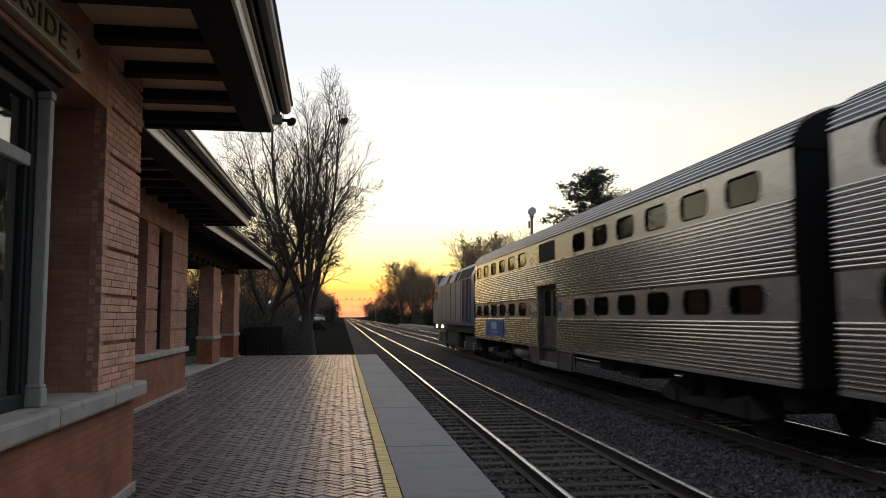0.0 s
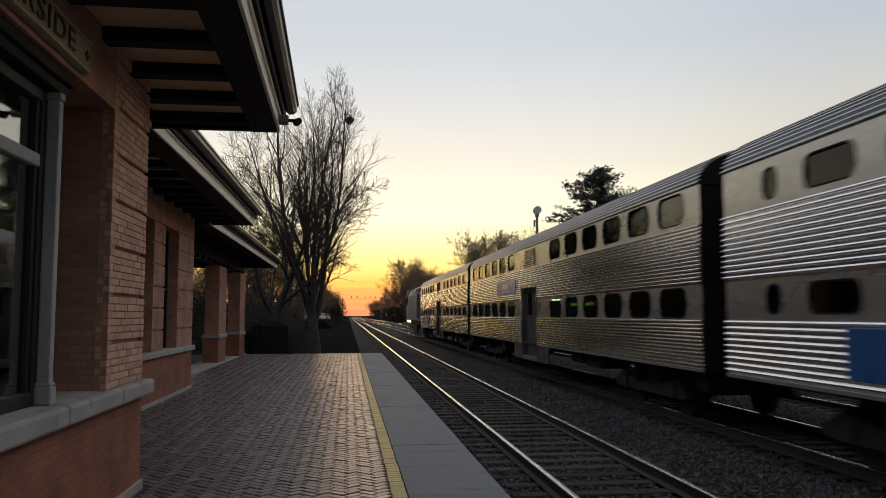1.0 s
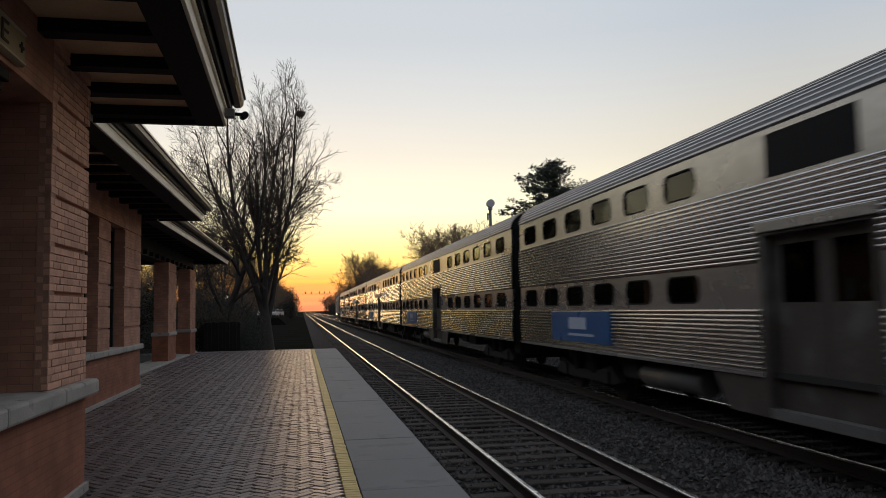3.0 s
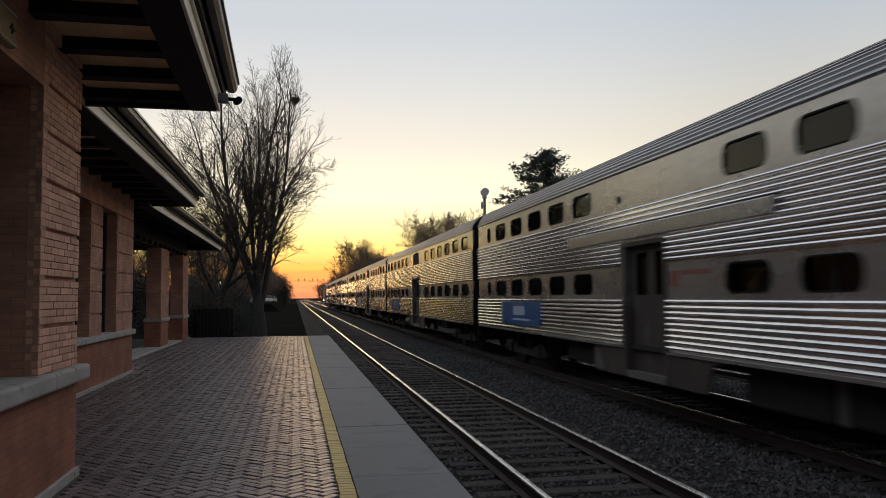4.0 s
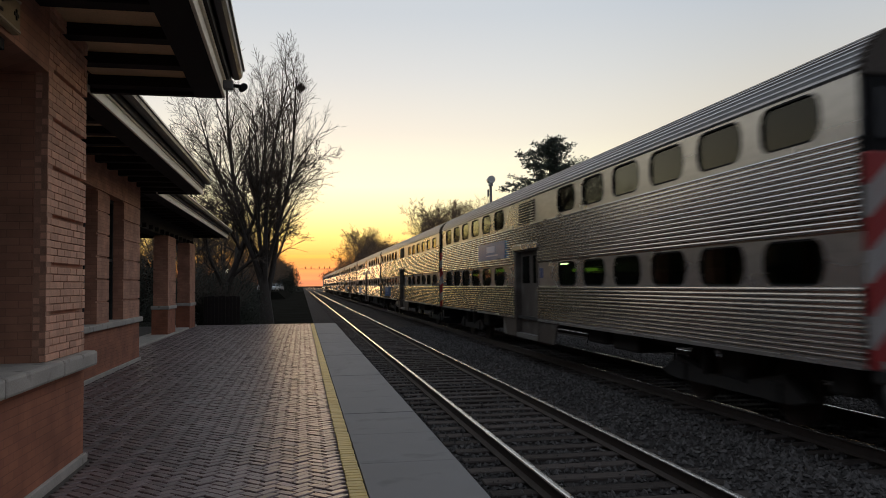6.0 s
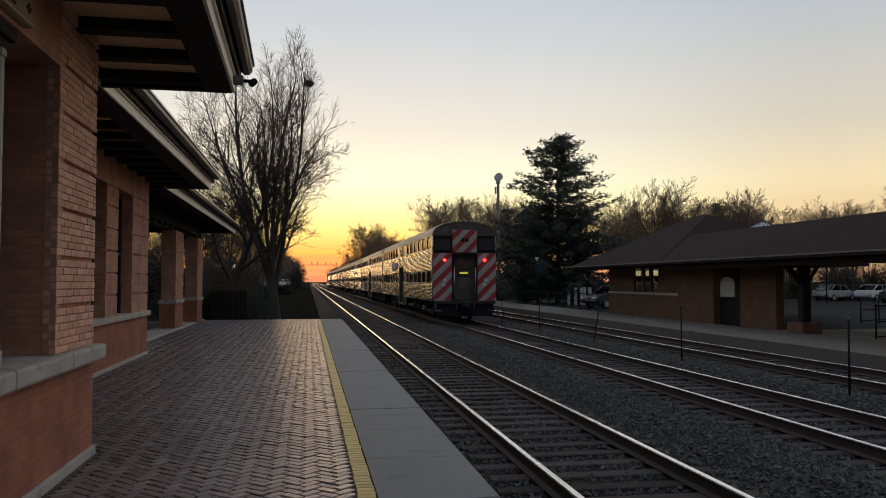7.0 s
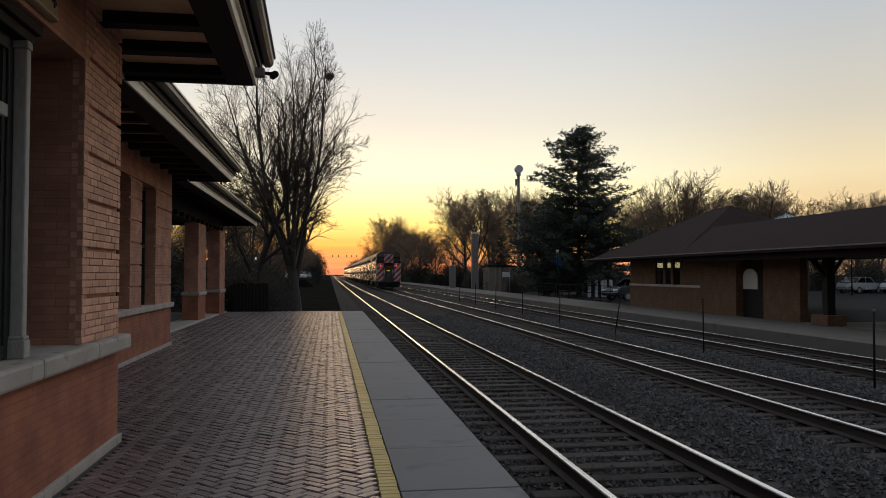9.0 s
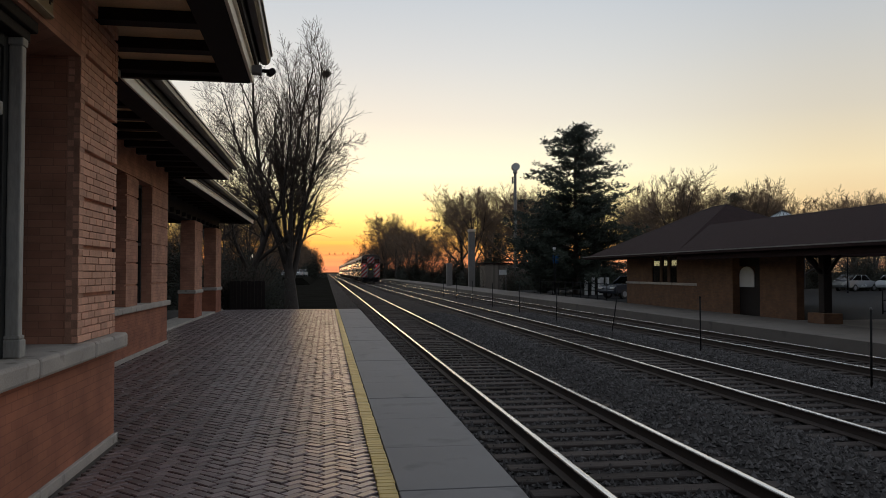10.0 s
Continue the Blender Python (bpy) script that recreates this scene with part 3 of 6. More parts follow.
def pavilion():
    bm = B()
    box(bm, XA - 0.64, XA, -6, A_END, PLAT, 1.14)
    part("plinth", bm, M["plinth"], wall_a, "smooth red painted brick plinth")
    bm = B()
    box(bm, XA - 3.2, XA - 0.64, A_END - 0.36, A_END, PLAT, 1.14)
    part("return_plinth", bm, M["plinth"], wall_a)
    bm = B()
    box(bm, XA - 0.1, XA + 0.035, -6, A_END + 0.03, PLAT - 0.02, PLAT + 0.075, 0.008)
    box(bm, XA - 3.2, XA + 0.035, A_END + 0.0, A_END + 0.035, PLAT - 0.02, PLAT + 0.075)
    part("base_curb", bm, M["stone"], wall_a, "pale stone strip at the foot of the wall")
    # stone sill in lengths
    for y0, y1 in ((-6, 2.0), (2.0, 4.1), (4.1, 6.12), (6.12, 7.52), (7.52, A_END + 0.14)):
        bm = B()
        box(bm, XA - 0.60, XA + 0.10, y0 + 0.004, y1 - 0.004, 1.14, 1.295, 0.028)
        part("sill_stone", bm, M["stone"], wall_a, "grey limestone sill block")
    # pier core, side wall, lintel
    bm = B()
    box(bm, XA - 0.64, XA - 0.045, WIN1 + 0.008, A_END - 0.03, 1.29, 4.45)
    part("pier_core", bm, M["brick_wall"], wall_a)
    bm = B()
    box(bm, XA - 3.2, XA - 0.64, A_END - 0.4, A_END - 0.01, 1.14, 4.45)
    part("return_wall", bm, M["brick_wall"], wall_a)
    bm = B()
    box(bm, XA - 0.64, XA - 0.004, -6, WIN1 + 0.006, 3.83, 4.45)
    part("lintel", bm, M["brick_wall"], wall_a, "brick lintel band")
    bm = B()
    box(bm, XA - 0.64, XA, -6, WIN0, 1.29, 3.83)
    part("side_pier", bm, M["brick_wall"], wall_a)
    bm = B()
    box(bm, XA - 4.2, XA - 4.1, -6, A_END - 0.4, PLAT, 4.4)
    box(bm, XA - 4.1, XA - 0.66, -6.1, -6, PLAT, 4.4)
    box(bm, XA - 4.1, XA - 0.66, -6, A_END - 0.4, 0.22, 0.25)
    box(bm, XA - 4.1, XA - 0.66, -6, A_END - 0.4, 4.36, 4.4)
    part("room_lining", bm, M["room"], wall_a)


pavilion()

# window of the pavilion
win = thing("window_1", "tall dark framed station window with a grey weathered mullion", "window", kind="structure")
GX = XA - 0.52
GP = XA - 0.22
bm = B()
box(bm, GX - 0.05, GX + 0.06, WIN0, WIN0 + 0.10, 1.295, 3.83, 0.008)
box(bm, GX - 0.05, GX + 0.06, WIN1 - 0.16, WIN1 - 0.0, 1.295, 3.83, 0.008)
box(bm, GX - 0.05, GX + 0.06, WIN0, WIN1, 3.70, 3.83, 0.008)
box(bm, GX - 0.05, GX + 0.06, WIN0, WIN1, 1.295, 1.40, 0.008)
box(bm, GP - 0.05, GP + 0.05, 4.2, 4.42, 1.40, 3.66, 0.008)
box(bm, GP - 0.05, GP + 0.05, 6.08, 6.34, 1.295, 3.66, 0.008)
box(bm, GX, GP - 0.05, 6.28, 6.34, 1.295, 3.66)
box(bm, GP - 0.05, GP + 0.05, WIN0, 6.08, 1.295, 1.40, 0.008)
box(bm, GP - 0.05, GP + 0.05, WIN0, 6.08, 3.56, 3.66, 0.008)
part("window_frame", bm, M["frame"], win, "dark painted timber frame")
bm = B()
box(bm, XA - 0.48, XA - 0.035, WIN0, 6.36, 3.74, 3.828, 0.01)
box(bm, XA - 0.48, XA - 0.075, WIN0, 6.32, 3.66, 3.74, 0.01)
part("header_moulding", bm, M["darkwood"], win, "dark stepped header moulding")
for y in (4.3, 6.2):
    bm = B()
    box(bm, XA - 0.172, XA - 0.075, y - 0.04, y + 0.045, 1.45, 3.60, 0.012)
    box(bm, XA - 0.185, XA - 0.055, y - 0.06, y + 0.06, 1.295, 1.43, 0.01)
    box(bm, XA - 0.18, XA - 0.062, y - 0.053, y + 0.053, 1.43, 1.46, 0.01)
    box(bm, XA - 0.18, XA - 0.065, y - 0.05, y + 0.05, 3.60, 3.66, 0.01)
    part("mullion_post", bm, M["post"], win, "weathered grey mullion post with a moulded foot")
for y0, y1 in ((2.70, 4.2), (4.42, 6.08)):
    bm = B()
    box(bm, GP - 0.04, GP + 0.05, y0, y1, 3.06, 3.16, 0.012)
    part("transom", bm, M["post"], win, "grey transom bar")
    bm = B()
    box(bm, GP - 0.04, GP + 0.03, y0, y0 + 0.06, 1.40, 3.56)
    box(bm, GP - 0.04, GP + 0.03, y1 - 0.06, y1, 1.40, 3.56)
    part("sash", bm, M["frame"], win)
    for z0, z1 in ((1.40, 3.06), (3.16, 3.56)):
        bm = B()
        box(bm, GP - 0.006, GP + 0.002, y0 + 0.05, y1 - 0.05, z0, z1)
        p = part("pane", bm, M["glass"], win)
        p.visible_shadow = False
bm = B()
box(bm, GX - 0.03, GX + 0.03, 6.34, WIN1 - 0.12, 1.40, 3.70)
part("side_panel", bm, M["frame"], win, "dark timber side panel")

# station name board over the window
sign = thing("station_sign", "cream station name board with dark letters over the window", "sign", pose(XA + 0.02, 5.03, 4.005))
bm = B()
box(bm, -0.02, 0.035, -1.38, 1.38, -0.13, 0.13, 0.006)
part("board", bm, M["sign"], sign)
bm = B()
for z in (-0.115, 0.115):
    box(bm, 0.036, 0.048, -1.36, 1.36, z - 0.008, z + 0.008)
part("border", bm, M["cream"], sign)
fc = bpy.data.curves.new("lettering", "FONT")
fc.body, fc.size, fc.extrude, fc.align_x, fc.align_y = "RIVERSIDE", 0.23, 0.004, "CENTER", "CENTER"
fc.space_character = 1.15
fc.materials.append(M["letter"])
tx = new("lettering", fc)
tx.parent = sign
tx.matrix_basis = pose(0.042, 0.13, 0, 90, 0, 90) @ Matrix.Diagonal((1.5, 1, 1, 1))
bm = B()
box(bm, 0.036, 0.044, 1.24, 1.33, -0.012, 0.012)
box(bm, 0.036, 0.044, 1.275, 1.295, -0.04, 0.04)
part("ornament", bm, M["letter"], sign)

eave_roof("roof_pavilion", XA, -4.10, -8, 10.05, ZS, 0.95, "overhanging pavilion roof with dark rafters and brown soffit", skew=1.0)

# security camera at the eave's corner
cctv = thing("security_camera", "small dark security camera on a bracket under the eave", "camera", pose(-4.02, 9.55, ZS + 0.02))
bm = B()
box(bm, -0.06, 0.06, -0.05, 0.05, -0.06, 0.05, 0.015)
part("mount", bm, M["tank"], cctv)
bm = B()
rod(bm, (0.05, 0, -0.01), (0.20, -0.02, -0.02), 0.022, 0.022, 10)
rod(bm, (0.15, 0.05, -0.03), (0.19, -0.10, -0.04), 0.042, 0.042, 12)
part("housing", bm, M["black"], cctv)


def middle_wall():
    w = thing("wall_middle", "red brick wall with two narrow window openings and pale sill", "wall", kind="structure")
    y0, y1 = A_END - 0.4, 19.95
    bm = B()
    box(bm, XB - 0.35, XB, y0, y1, PLAT, 1.12)
    part("plinth", bm, M["plinth"], w, "smooth red painted brick plinth")
    bm = B()
    box(bm, XB - 0.1, XB + 0.035, y0, y1 + 0.03, PLAT - 0.02, PLAT + 0.07, 0.008)
    part("base_curb", bm, M["stone"], w, "pale stone strip at the foot of the wall")
    opens = [(9.2, 10.2), (11.2, 12.2), (13.2, 14.0), (14.95, 15.95), (16.9, 18.2)]
    edge = y0
    for a, b in opens + [(y1, y1)]:
        bm = B()
        # rusticated pier: courses in bands with recessed slots
        z = 1.24
        while z < 3.82:
            z1 = min(z + 0.44, 3.84)
            box(bm, XB - 0.35, XB, edge, a, z, z1 - 0.035)
            box(bm, XB - 0.35, XB - 0.03, edge + 0.002, a - 0.04 if a < y1 else a - 0.002, z1 - 0.035, z1)
            z = z1
        part("pier", bm, M["brick_wall"], w, "banded brick pier")
        edge = b
    bm = B()
    box(bm, XB - 0.35, XB + 0.002, y0, y1, 3.84, 4.5)
    part("lintel", bm, M["brick_wall"], w)
    bm = B()
    box(bm, XB - 0.38, XB + 0.08, y0, y1 + 0.04, 1.12, 1.24, 0.02)
    part("sill", bm, M["stone"], w, "pale limestone sill")
    bm = B()
    box(bm, XB - 4, XB - 0.45, y1 - 0.35, y1, PLAT, 4.5)
    part("end_wall", bm, M["brick_wall"], w)
    for a, b in opens:
        bm = B()
        box(bm, XB - 0.30, XB - 0.22, a, a + 0.07, 1.24, 3.84)
        box(bm, XB - 0.30, XB - 0.22, b - 0.07, b, 1.24, 3.84)
        box(bm, XB - 0.30, XB - 0.22, a + 0.07, b - 0.07, 3.76, 3.84)
        box(bm, XB - 0.30, XB - 0.22, a + 0.07, b - 0.07, 2.50, 2.56)
        f = part("window_frame", bm, M["frame"], w, "dark timber window frame")
        bm = B()
        box(bm, XB - 0.262, XB - 0.256, a + 0.07, b - 0.07, 1.24, 3.76)
        part("pane", bm, M["glass"], f)
    bm = B()
    box(bm, XB - 4.0, XB - 3.9, y0, y1, PLAT, 4.4)
    box(bm, XB - 3.9, XB - 0.4, y0, y1, 4.36, 4.4)
    part("room_lining", bm, M["room"], w)


middle_wall()
eave_roof("roof_middle", XB, -5.66, 8.0, 20.75, ZS, 0.95, "overhanging middle roof with pale fascia and dark rafters")


def portico():
    w = thing("portico", "open brick waiting porch with banded square piers", "portico", kind="structure")
    z_top = 3.78
    piers = [(-8.0, 22.1, 3.0, 1.2), (-7.86, 30.4, 0.62, 1.15), (-7.77, 35.2, 0.62, 1.1)]
    for i, (x, y, d, wd) in enumerate(piers):
        bm = B()
        box(bm, x - 0.55, x, y - wd * (1 if i else 1.9), y + wd * 0.5, PLAT, 1.14)
        part("pier_base", bm, M["plinth"], w)
        bm = B()
        box(bm, x - 0.58, x + 0.05, y - wd * (1 if i else 1.9) - 0.04, y + wd * 0.5 + 0.05, 1.14, 1.27, 0.02)
        part("pier_cap_stone", bm, M["stone"], w, "pale stone band")
        bm = B()
        z = 1.27
        while z < z_top - 0.02:
            z1 = min(z + 0.44, z_top)
            box(bm, x - 0.5, x, y - wd * (1 if i else 1.9), y + wd * 0.5, z, z1 - 0.035)
            box(bm, x - 0.47, x - 0.03, y - wd * (1 if i else 1.9) + 0.03, y + wd * 0.5 - 0.03, z1 - 0.035, z1)
            z = z1
        part("pier", bm, M["brick_wall"], w, "banded brick pier")
    bm = B()
    box(bm, XC - 0.5, XC - 0.02, 19.9, 37.0, z_top, 4.45)
    part("beam", bm, M["darkwood"], w, "dark timber beam")
    for k in range(12):
        bm = B()
        y = 24.4 + k * 1.05
        box(bm, XC - 0.02, XC + 0.10, y, y + 0.10, z_top + 0.02, z_top + 0.16)
        part("bracket", bm, M["darkwood"], w)
    bm = B()
    box(bm, XC - 0.62, XC + 0.22, 20.2, 36.6, PLAT - 0.1, PLAT + 0.06, 0.01)
    part("step", bm, M["stone"], w, "pale stone step")
    for y in (24.5, 30.4, 36.0):
        bm = B()
        box(bm, -13.2, -12.75, y - 0.3, y + 0.3, PLAT, 4.3)
        part("back_pier", bm, M["brick_wall"], w)
    # notice on the wall
    n = thing("notice_board", "small pale framed notice on the brick pier", "notice", pose(-7.985, 21.7, 2.35))
    bm = B()
    box(bm, -0.01, 0.03, -0.22, 0.22, -0.33, 0.33, 0.006)
    part("board", bm, M["plastic"], n)
    bm = B()
    for k in range(5):
        box(bm, 0.031, 0.034, -0.16, 0.10 + 0.03 * (k % 2), 0.2 - 0.1 * k, 0.235 - 0.1 * k)
    part("text_bars", bm, M["tank"], n)


portico()
eave_roof("roof_portico", XC, -6.74, 20.6, 39.6, ZS, 1.05, "lower porch roof with pale fascia and dark soffit")


# ---------------------------------------------------------------- the train
SIDE = 1.55


def ribs(zs, ze, pitch, depth, crown=0.98):
    """Outline of a corrugated side, from the foot up, on the side at -x."""
    pts = []
    n = max(1, round((ze - zs) / pitch))
    p = (ze - zs) / n
    for i in range(n):
        z = zs + i * p
        pts += [(0, z), (0, z + 0.40 * p), (-depth, z + 0.50 * p), (-depth * 1.05, z + 0.70 * p), (-depth * crown, z + 0.92 * p)]
    pts.append((0, ze))
    return pts


def passenger_car(kind, label, cab_rear=False):
    """A gallery coach 24.9 m long. Local y runs forward, z from the rail head."""
    bold = kind == "bold"
    pitch, depth = (0.088, 0.046) if bold else (0.069, 0.040)
    crown = 0.90 if bold else 0.97
    car = thing("passenger_car", label, "train car", group="train cars")
    r, f = -12.5, 12.5
    wide = 1.2 if kind == "sign" else 1.05
    first = {"sign": 0.62, "bold": 1.02, "plain": 0.80}[kind]
    wins = [(r + first + 1.635 * k, r + first + wide + 1.635 * k) for k in range(6)]
    if bold:
        wins += [(f - 3.26 - 1.64 * k, f - 2.19 - 1.64 * k) for k in range(4, -1, -1)] + [(f - 1.56, f - 1.16)]
    else:
        lead = 0.74 if kind == "sign" else 0.44
        wins += [(f - lead - wide - 1.64 * k, f - lead - 1.64 * k) for k in range(5, -1, -1)]
    d0, d1 = (-0.40, 1.08) if bold else (-0.86, 1.10)
    for s in (1, -1):
        def flip(bm):
            if s < 0:
                bmesh.ops.scale(bm, vec=(-1, 1, 1), verts=bm.verts)
                bmesh.ops.reverse_faces(bm, faces=bm.faces[:])
            return bm
        # lower and upper corrugated belts
        bm = B()
        low = [(-SIDE + a, b) for a, b in ribs(1.05, 1.87, pitch, depth, crown)]
        sheet(bm, low, r, d0 - 0.12)
        sheet(bm, low, d1 + 0.12, f)
        part("lower_corrugated_side", flip(bm), M["steel_bright" if bold else "steel"], car, "corrugated stainless steel side")
        bm = B()
        up = [(-SIDE + a, b) for a, b in ribs(2.88, 3.47, pitch, depth, crown)]
        up1 = [(-SIDE + a, b) for a, b in ribs(2.46, 2.88, pitch, depth, crown)]
        sheet(bm, up, r, f)
        sheet(bm, up1, r, d0 - 0.12)
        sheet(bm, up1, d1 + 0.12, f)
        part("upper_corrugated_side", flip(bm), M["steel_bright" if bold else "steel"], car, "corrugated stainless steel side")
        # smooth window belts with real openings
        big = kind == "sign"
        for name, z0, z1, g0, g1, skip in (("lower_window_belt", 1.87, 2.46, 1.89 if big else 1.96, 2.43 if big else 2.38, None), ("upper_window_belt", 3.47, 4.16, 3.56 if big else 3.57, 4.12 if big else 4.02, 1)):
            bm = B()
            x0, x1 = -SIDE, -SIDE + 0.05
            box(bm, x0, x1, r, f, z0, g0) if skip else (box(bm, x0, x1, r, d0 - 0.12, z0, g0), box(bm, x0, x1, d1 + 0.12, f, z0, g0))
            box(bm, x0, x1, r, f, g1, z1) if skip else (box(bm, x0, x1, r, d0 - 0.12, g1, z1), box(bm, x0, x1, d1 + 0.12, f, g1, z1))
            edge = r
            for a, b in wins + [(f, f)]:
                if not skip and edge < d0 < a:
                    box(bm, x0, x1, edge, d0 - 0.12, g0, g1)
                    box(bm, x0, x1, d1 + 0.12, a, g0, g1)
                else:
                    box(bm, x0, x1, edge, a, g0, g1)
                edge = b
            belt = part(name, flip(bm), M["steel_flat"], car, "smooth steel window belt")
            for a, b in wins:
                bm = B()
                box(bm, x0 + 0.030, x0 + 0.038, a + 0.02, b - 0.02, g0 + 0.02, g1 - 0.02)
                part("window_pane", flip(bm), M["glass_train" if skip else "glass_low"], belt, "dark tinted glass")
                bm = B()
                w, xo = 0.020, x0 - 0.004
                c = 0.17 if big else 0.12
                box(bm, xo, x0 + 0.03, a - 0.005, a + w, g0 + c, g1 - c)
                box(bm, xo, x0 + 0.03, b - w, b + 0.005, g0 + c, g1 - c)
                box(bm, xo, x0 + 0.03, a + c, b - c, g0 - 0.005, g0 + w)
                box(bm, xo, x0 + 0.03, a + c, b - c, g1 - w, g1 + 0.005)
                for cy, cz, sy, sz in ((a, g0, 1, 1), (b, g0, -1, 1), (a, g1, 1, -1), (b, g1, -1, -1)):
                    arc = [(cy + sy * c * (1 - math.cos(q)), cz + sz * c * (1 - math.sin(q))) for q in (0, 0.52, 1.05, 1.571)]
                    for (ya, za), (yb, zb) in zip(arc, arc[1:]):
                        rod(bm, (x0 + 0.008, ya + sy * 0.008, za + sz * 0.008), (x0 + 0.008, yb + sy * 0.008, zb + sz * 0.008), 0.013, 0.013, 5)
                ring, rim, arcs = bmesh.new(), [], []
                for cy, cz, sy, sz in ((a, g0, 1, 1), (b, g0, -1, 1), (b, g1, -1, -1), (a, g1, 1, -1)):
                    q = [(cy + sy * (0.01 + c * (1 - math.cos(t))), cz + sz * (0.01 + c * (1 - math.sin(t)))) for t in (0, 0.4, 0.8, 1.2, 1.571)]
                    rim.append(ring.verts.new((x0 - 0.002, cy, cz)))
                    arcs.append([ring.verts.new((x0 - 0.002, y, z)) for y, z in (q if sy * sz > 0 else q[::-1])])
                for k in range(4):
                    for m in range(4):
                        ring.faces.new((rim[k], arcs[k][m], arcs[k][m + 1]))
                    ring.faces.new((rim[k], arcs[k][4], arcs[(k + 1) % 4][0], rim[(k + 1) % 4]))
                part("window_surround", flip(ring), M["steel_flat"], belt)
                part("window_gasket", flip(bm), M["black"], belt)
        # doorway: recessed double leaf, steel skirt, steel portal
        for name, a, b, z0 in (("door_jamb", d0 - 0.12, d0, 0.50), ("door_jamb", d1, d1 + 0.12, 0.50), ("door_head", d0, d1, 2.80)):
            bm = B()
            box(bm, -SIDE - 0.02, -SIDE + 0.22, a, b, z0, 2.88, 0.01)
            part(name, flip(bm), M["steel_dull"], car, "steel door surround")
        if not bold:
            bm = B()
            box(bm, -SIDE - 0.06, -SIDE - 0.021, d0 - 0.16, d1 + 0.16, 2.84, 2.98, 0.01)
            part("door_header", flip(bm), M["steel_flat"], car, "plain steel plate over the door")
        # small notices on the belt beside the door
        bm = B()
        box(bm, -SIDE - 0.006, -SIDE - 0.001, d0 - 0.50, d0 - 0.24, 2.08, 2.32)
        part("notice", flip(bm), M["notice_red" if bold else "notice_blue"], car, "small faded notice beside the door")
        if bold:
            bm = B()
            box(bm, -SIDE - 0.006, -SIDE - 0.001, d0 - 1.45, d0 - 0.55, 2.25, 2.32)
            part("notice", flip(bm), M["notice_red"], car, "small faded notice beside the door")
            bm = B()
            rod(bm, (-SIDE - 0.012, 1.30, 3.68), (-SIDE + 0.004, 1.30, 3.68), 0.075, 0.075, 14)
            part("roof_drain", flip(bm), M["black"], car, "small round dark port")
        for a, b in ((d0, (d0 + d1) / 2 - 0.008), ((d0 + d1) / 2 + 0.008, d1)):
            bm = B()
            w = 0.13
            x0, x1 = -SIDE + 0.14, -SIDE + 0.18
            box(bm, x0, x1, a, b, 0.62, 1.95)
            box(bm, x0, x1, a, a + w, 1.95, 2.80)
            box(bm, x0, x1, b - w, b, 1.95, 2.80)
            box(bm, x0, x1, a + w, b - w, 2.68, 2.80)
            leaf = part("door_leaf", flip(bm), M["steel_dull"], car, "grey steel folding door leaf")
            bm = B()
            box(bm, x0 + 0.01, x0 + 0.02, a + w, b - w, 1.95, 2.68)
            part("door_glass", flip(bm), M["glass_train"], leaf)
        bm = B()
        box(bm, -SIDE - 0.01, -SIDE + 0.25, d0, d1, 0.50, 0.62)
        part("door_step", flip(bm), M["tank"], car)
        bm = B()
        prism(bm, [(d0 - 0.12, 1.05), (d0 - 0.12, 0.50), (d0 - 1.25, 0.50), (d0 - 1.45, 0.92), (d0 - 1.95, 1.05)], "x", -SIDE, -SIDE + 0.04)
        part("skirt_panel", flip(bm), M["steel_dull"], car, "grimy steel skirt beside the door")
        bm = B()
        prism(bm, [(d1 + 0.12, 1.05), (d1 + 0.12, 0.50), (d1 + 1.00, 0.50), (d1 + 1.45, 1.05)], "x", -SIDE, -SIDE + 0.04)
        part("skirt_panel", flip(bm), M["steel_dull"], car, "grimy steel skirt beside the door")
        bm = B()
        box(bm, -SIDE - 0.03, -SIDE + 0.05, r, d0 - 0.12, 1.00, 1.05)
        box(bm, -SIDE - 0.03, -SIDE + 0.05, d1 + 0.12, f, 1.00, 1.05)
        part("side_sill_rail", flip(bm), M["steel_flat"], car)
        # louvre over the door
        v0, v1 = (-0.72, 0.98) if kind != "sign" else (-0.72, 0.74)
        if kind != "bold":
            bm = B()
            box(bm, -SIDE - 0.012, -SIDE + 0.0, v0, v1, 3.53, 4.08)
            lv = part("vent", flip(bm), M["black"], car, "dark ventilation opening")
            if kind == "sign":
                for k in range(8):
                    bm = B()
                    box(bm, -SIDE - 0.03, -SIDE - 0.008, v0, v1, 3.545 + k * 0.068, 3.568 + k * 0.068)
                    part("slat", flip(bm), M["steel_flat"], lv)
        else:
            bm = B()
            box(bm, -SIDE - 0.075, -SIDE - 0.03, -3.5, 3.85, 2.93, 3.16, 0.015)
            part("name_plate", flip(bm), M["steel_flat"], car, "plain steel plate over the door")
        # blue panel with a pale mark
        if kind == "sign":
            y0, y1, z0, z1 = f - 10.42, f - 6.98, 2.69, 3.20
        elif kind == "bold":
            y0, y1, z0, z1 = f - 6.5, f - 3.0, 1.19, 1.80
        else:
            y0, y1, z0, z1 = f - 6.28, f - 2.78, 1.19, 1.84
        bm = B()
        box(bm, -SIDE - 0.058, -SIDE - 0.0, y0, y1, z0, z1, 0.008)
        bp = part("blue_panel", flip(bm), M["blue"], car, "blue advertising panel with a pale mark")
        bm = B()
        ym, h = (y0 + y1) / 2, z1 - z0
        box(bm, -SIDE - 0.063, -SIDE - 0.059, ym - 0.5, ym + 0.55, z0 + 0.42 * h, z0 + 0.80 * h)
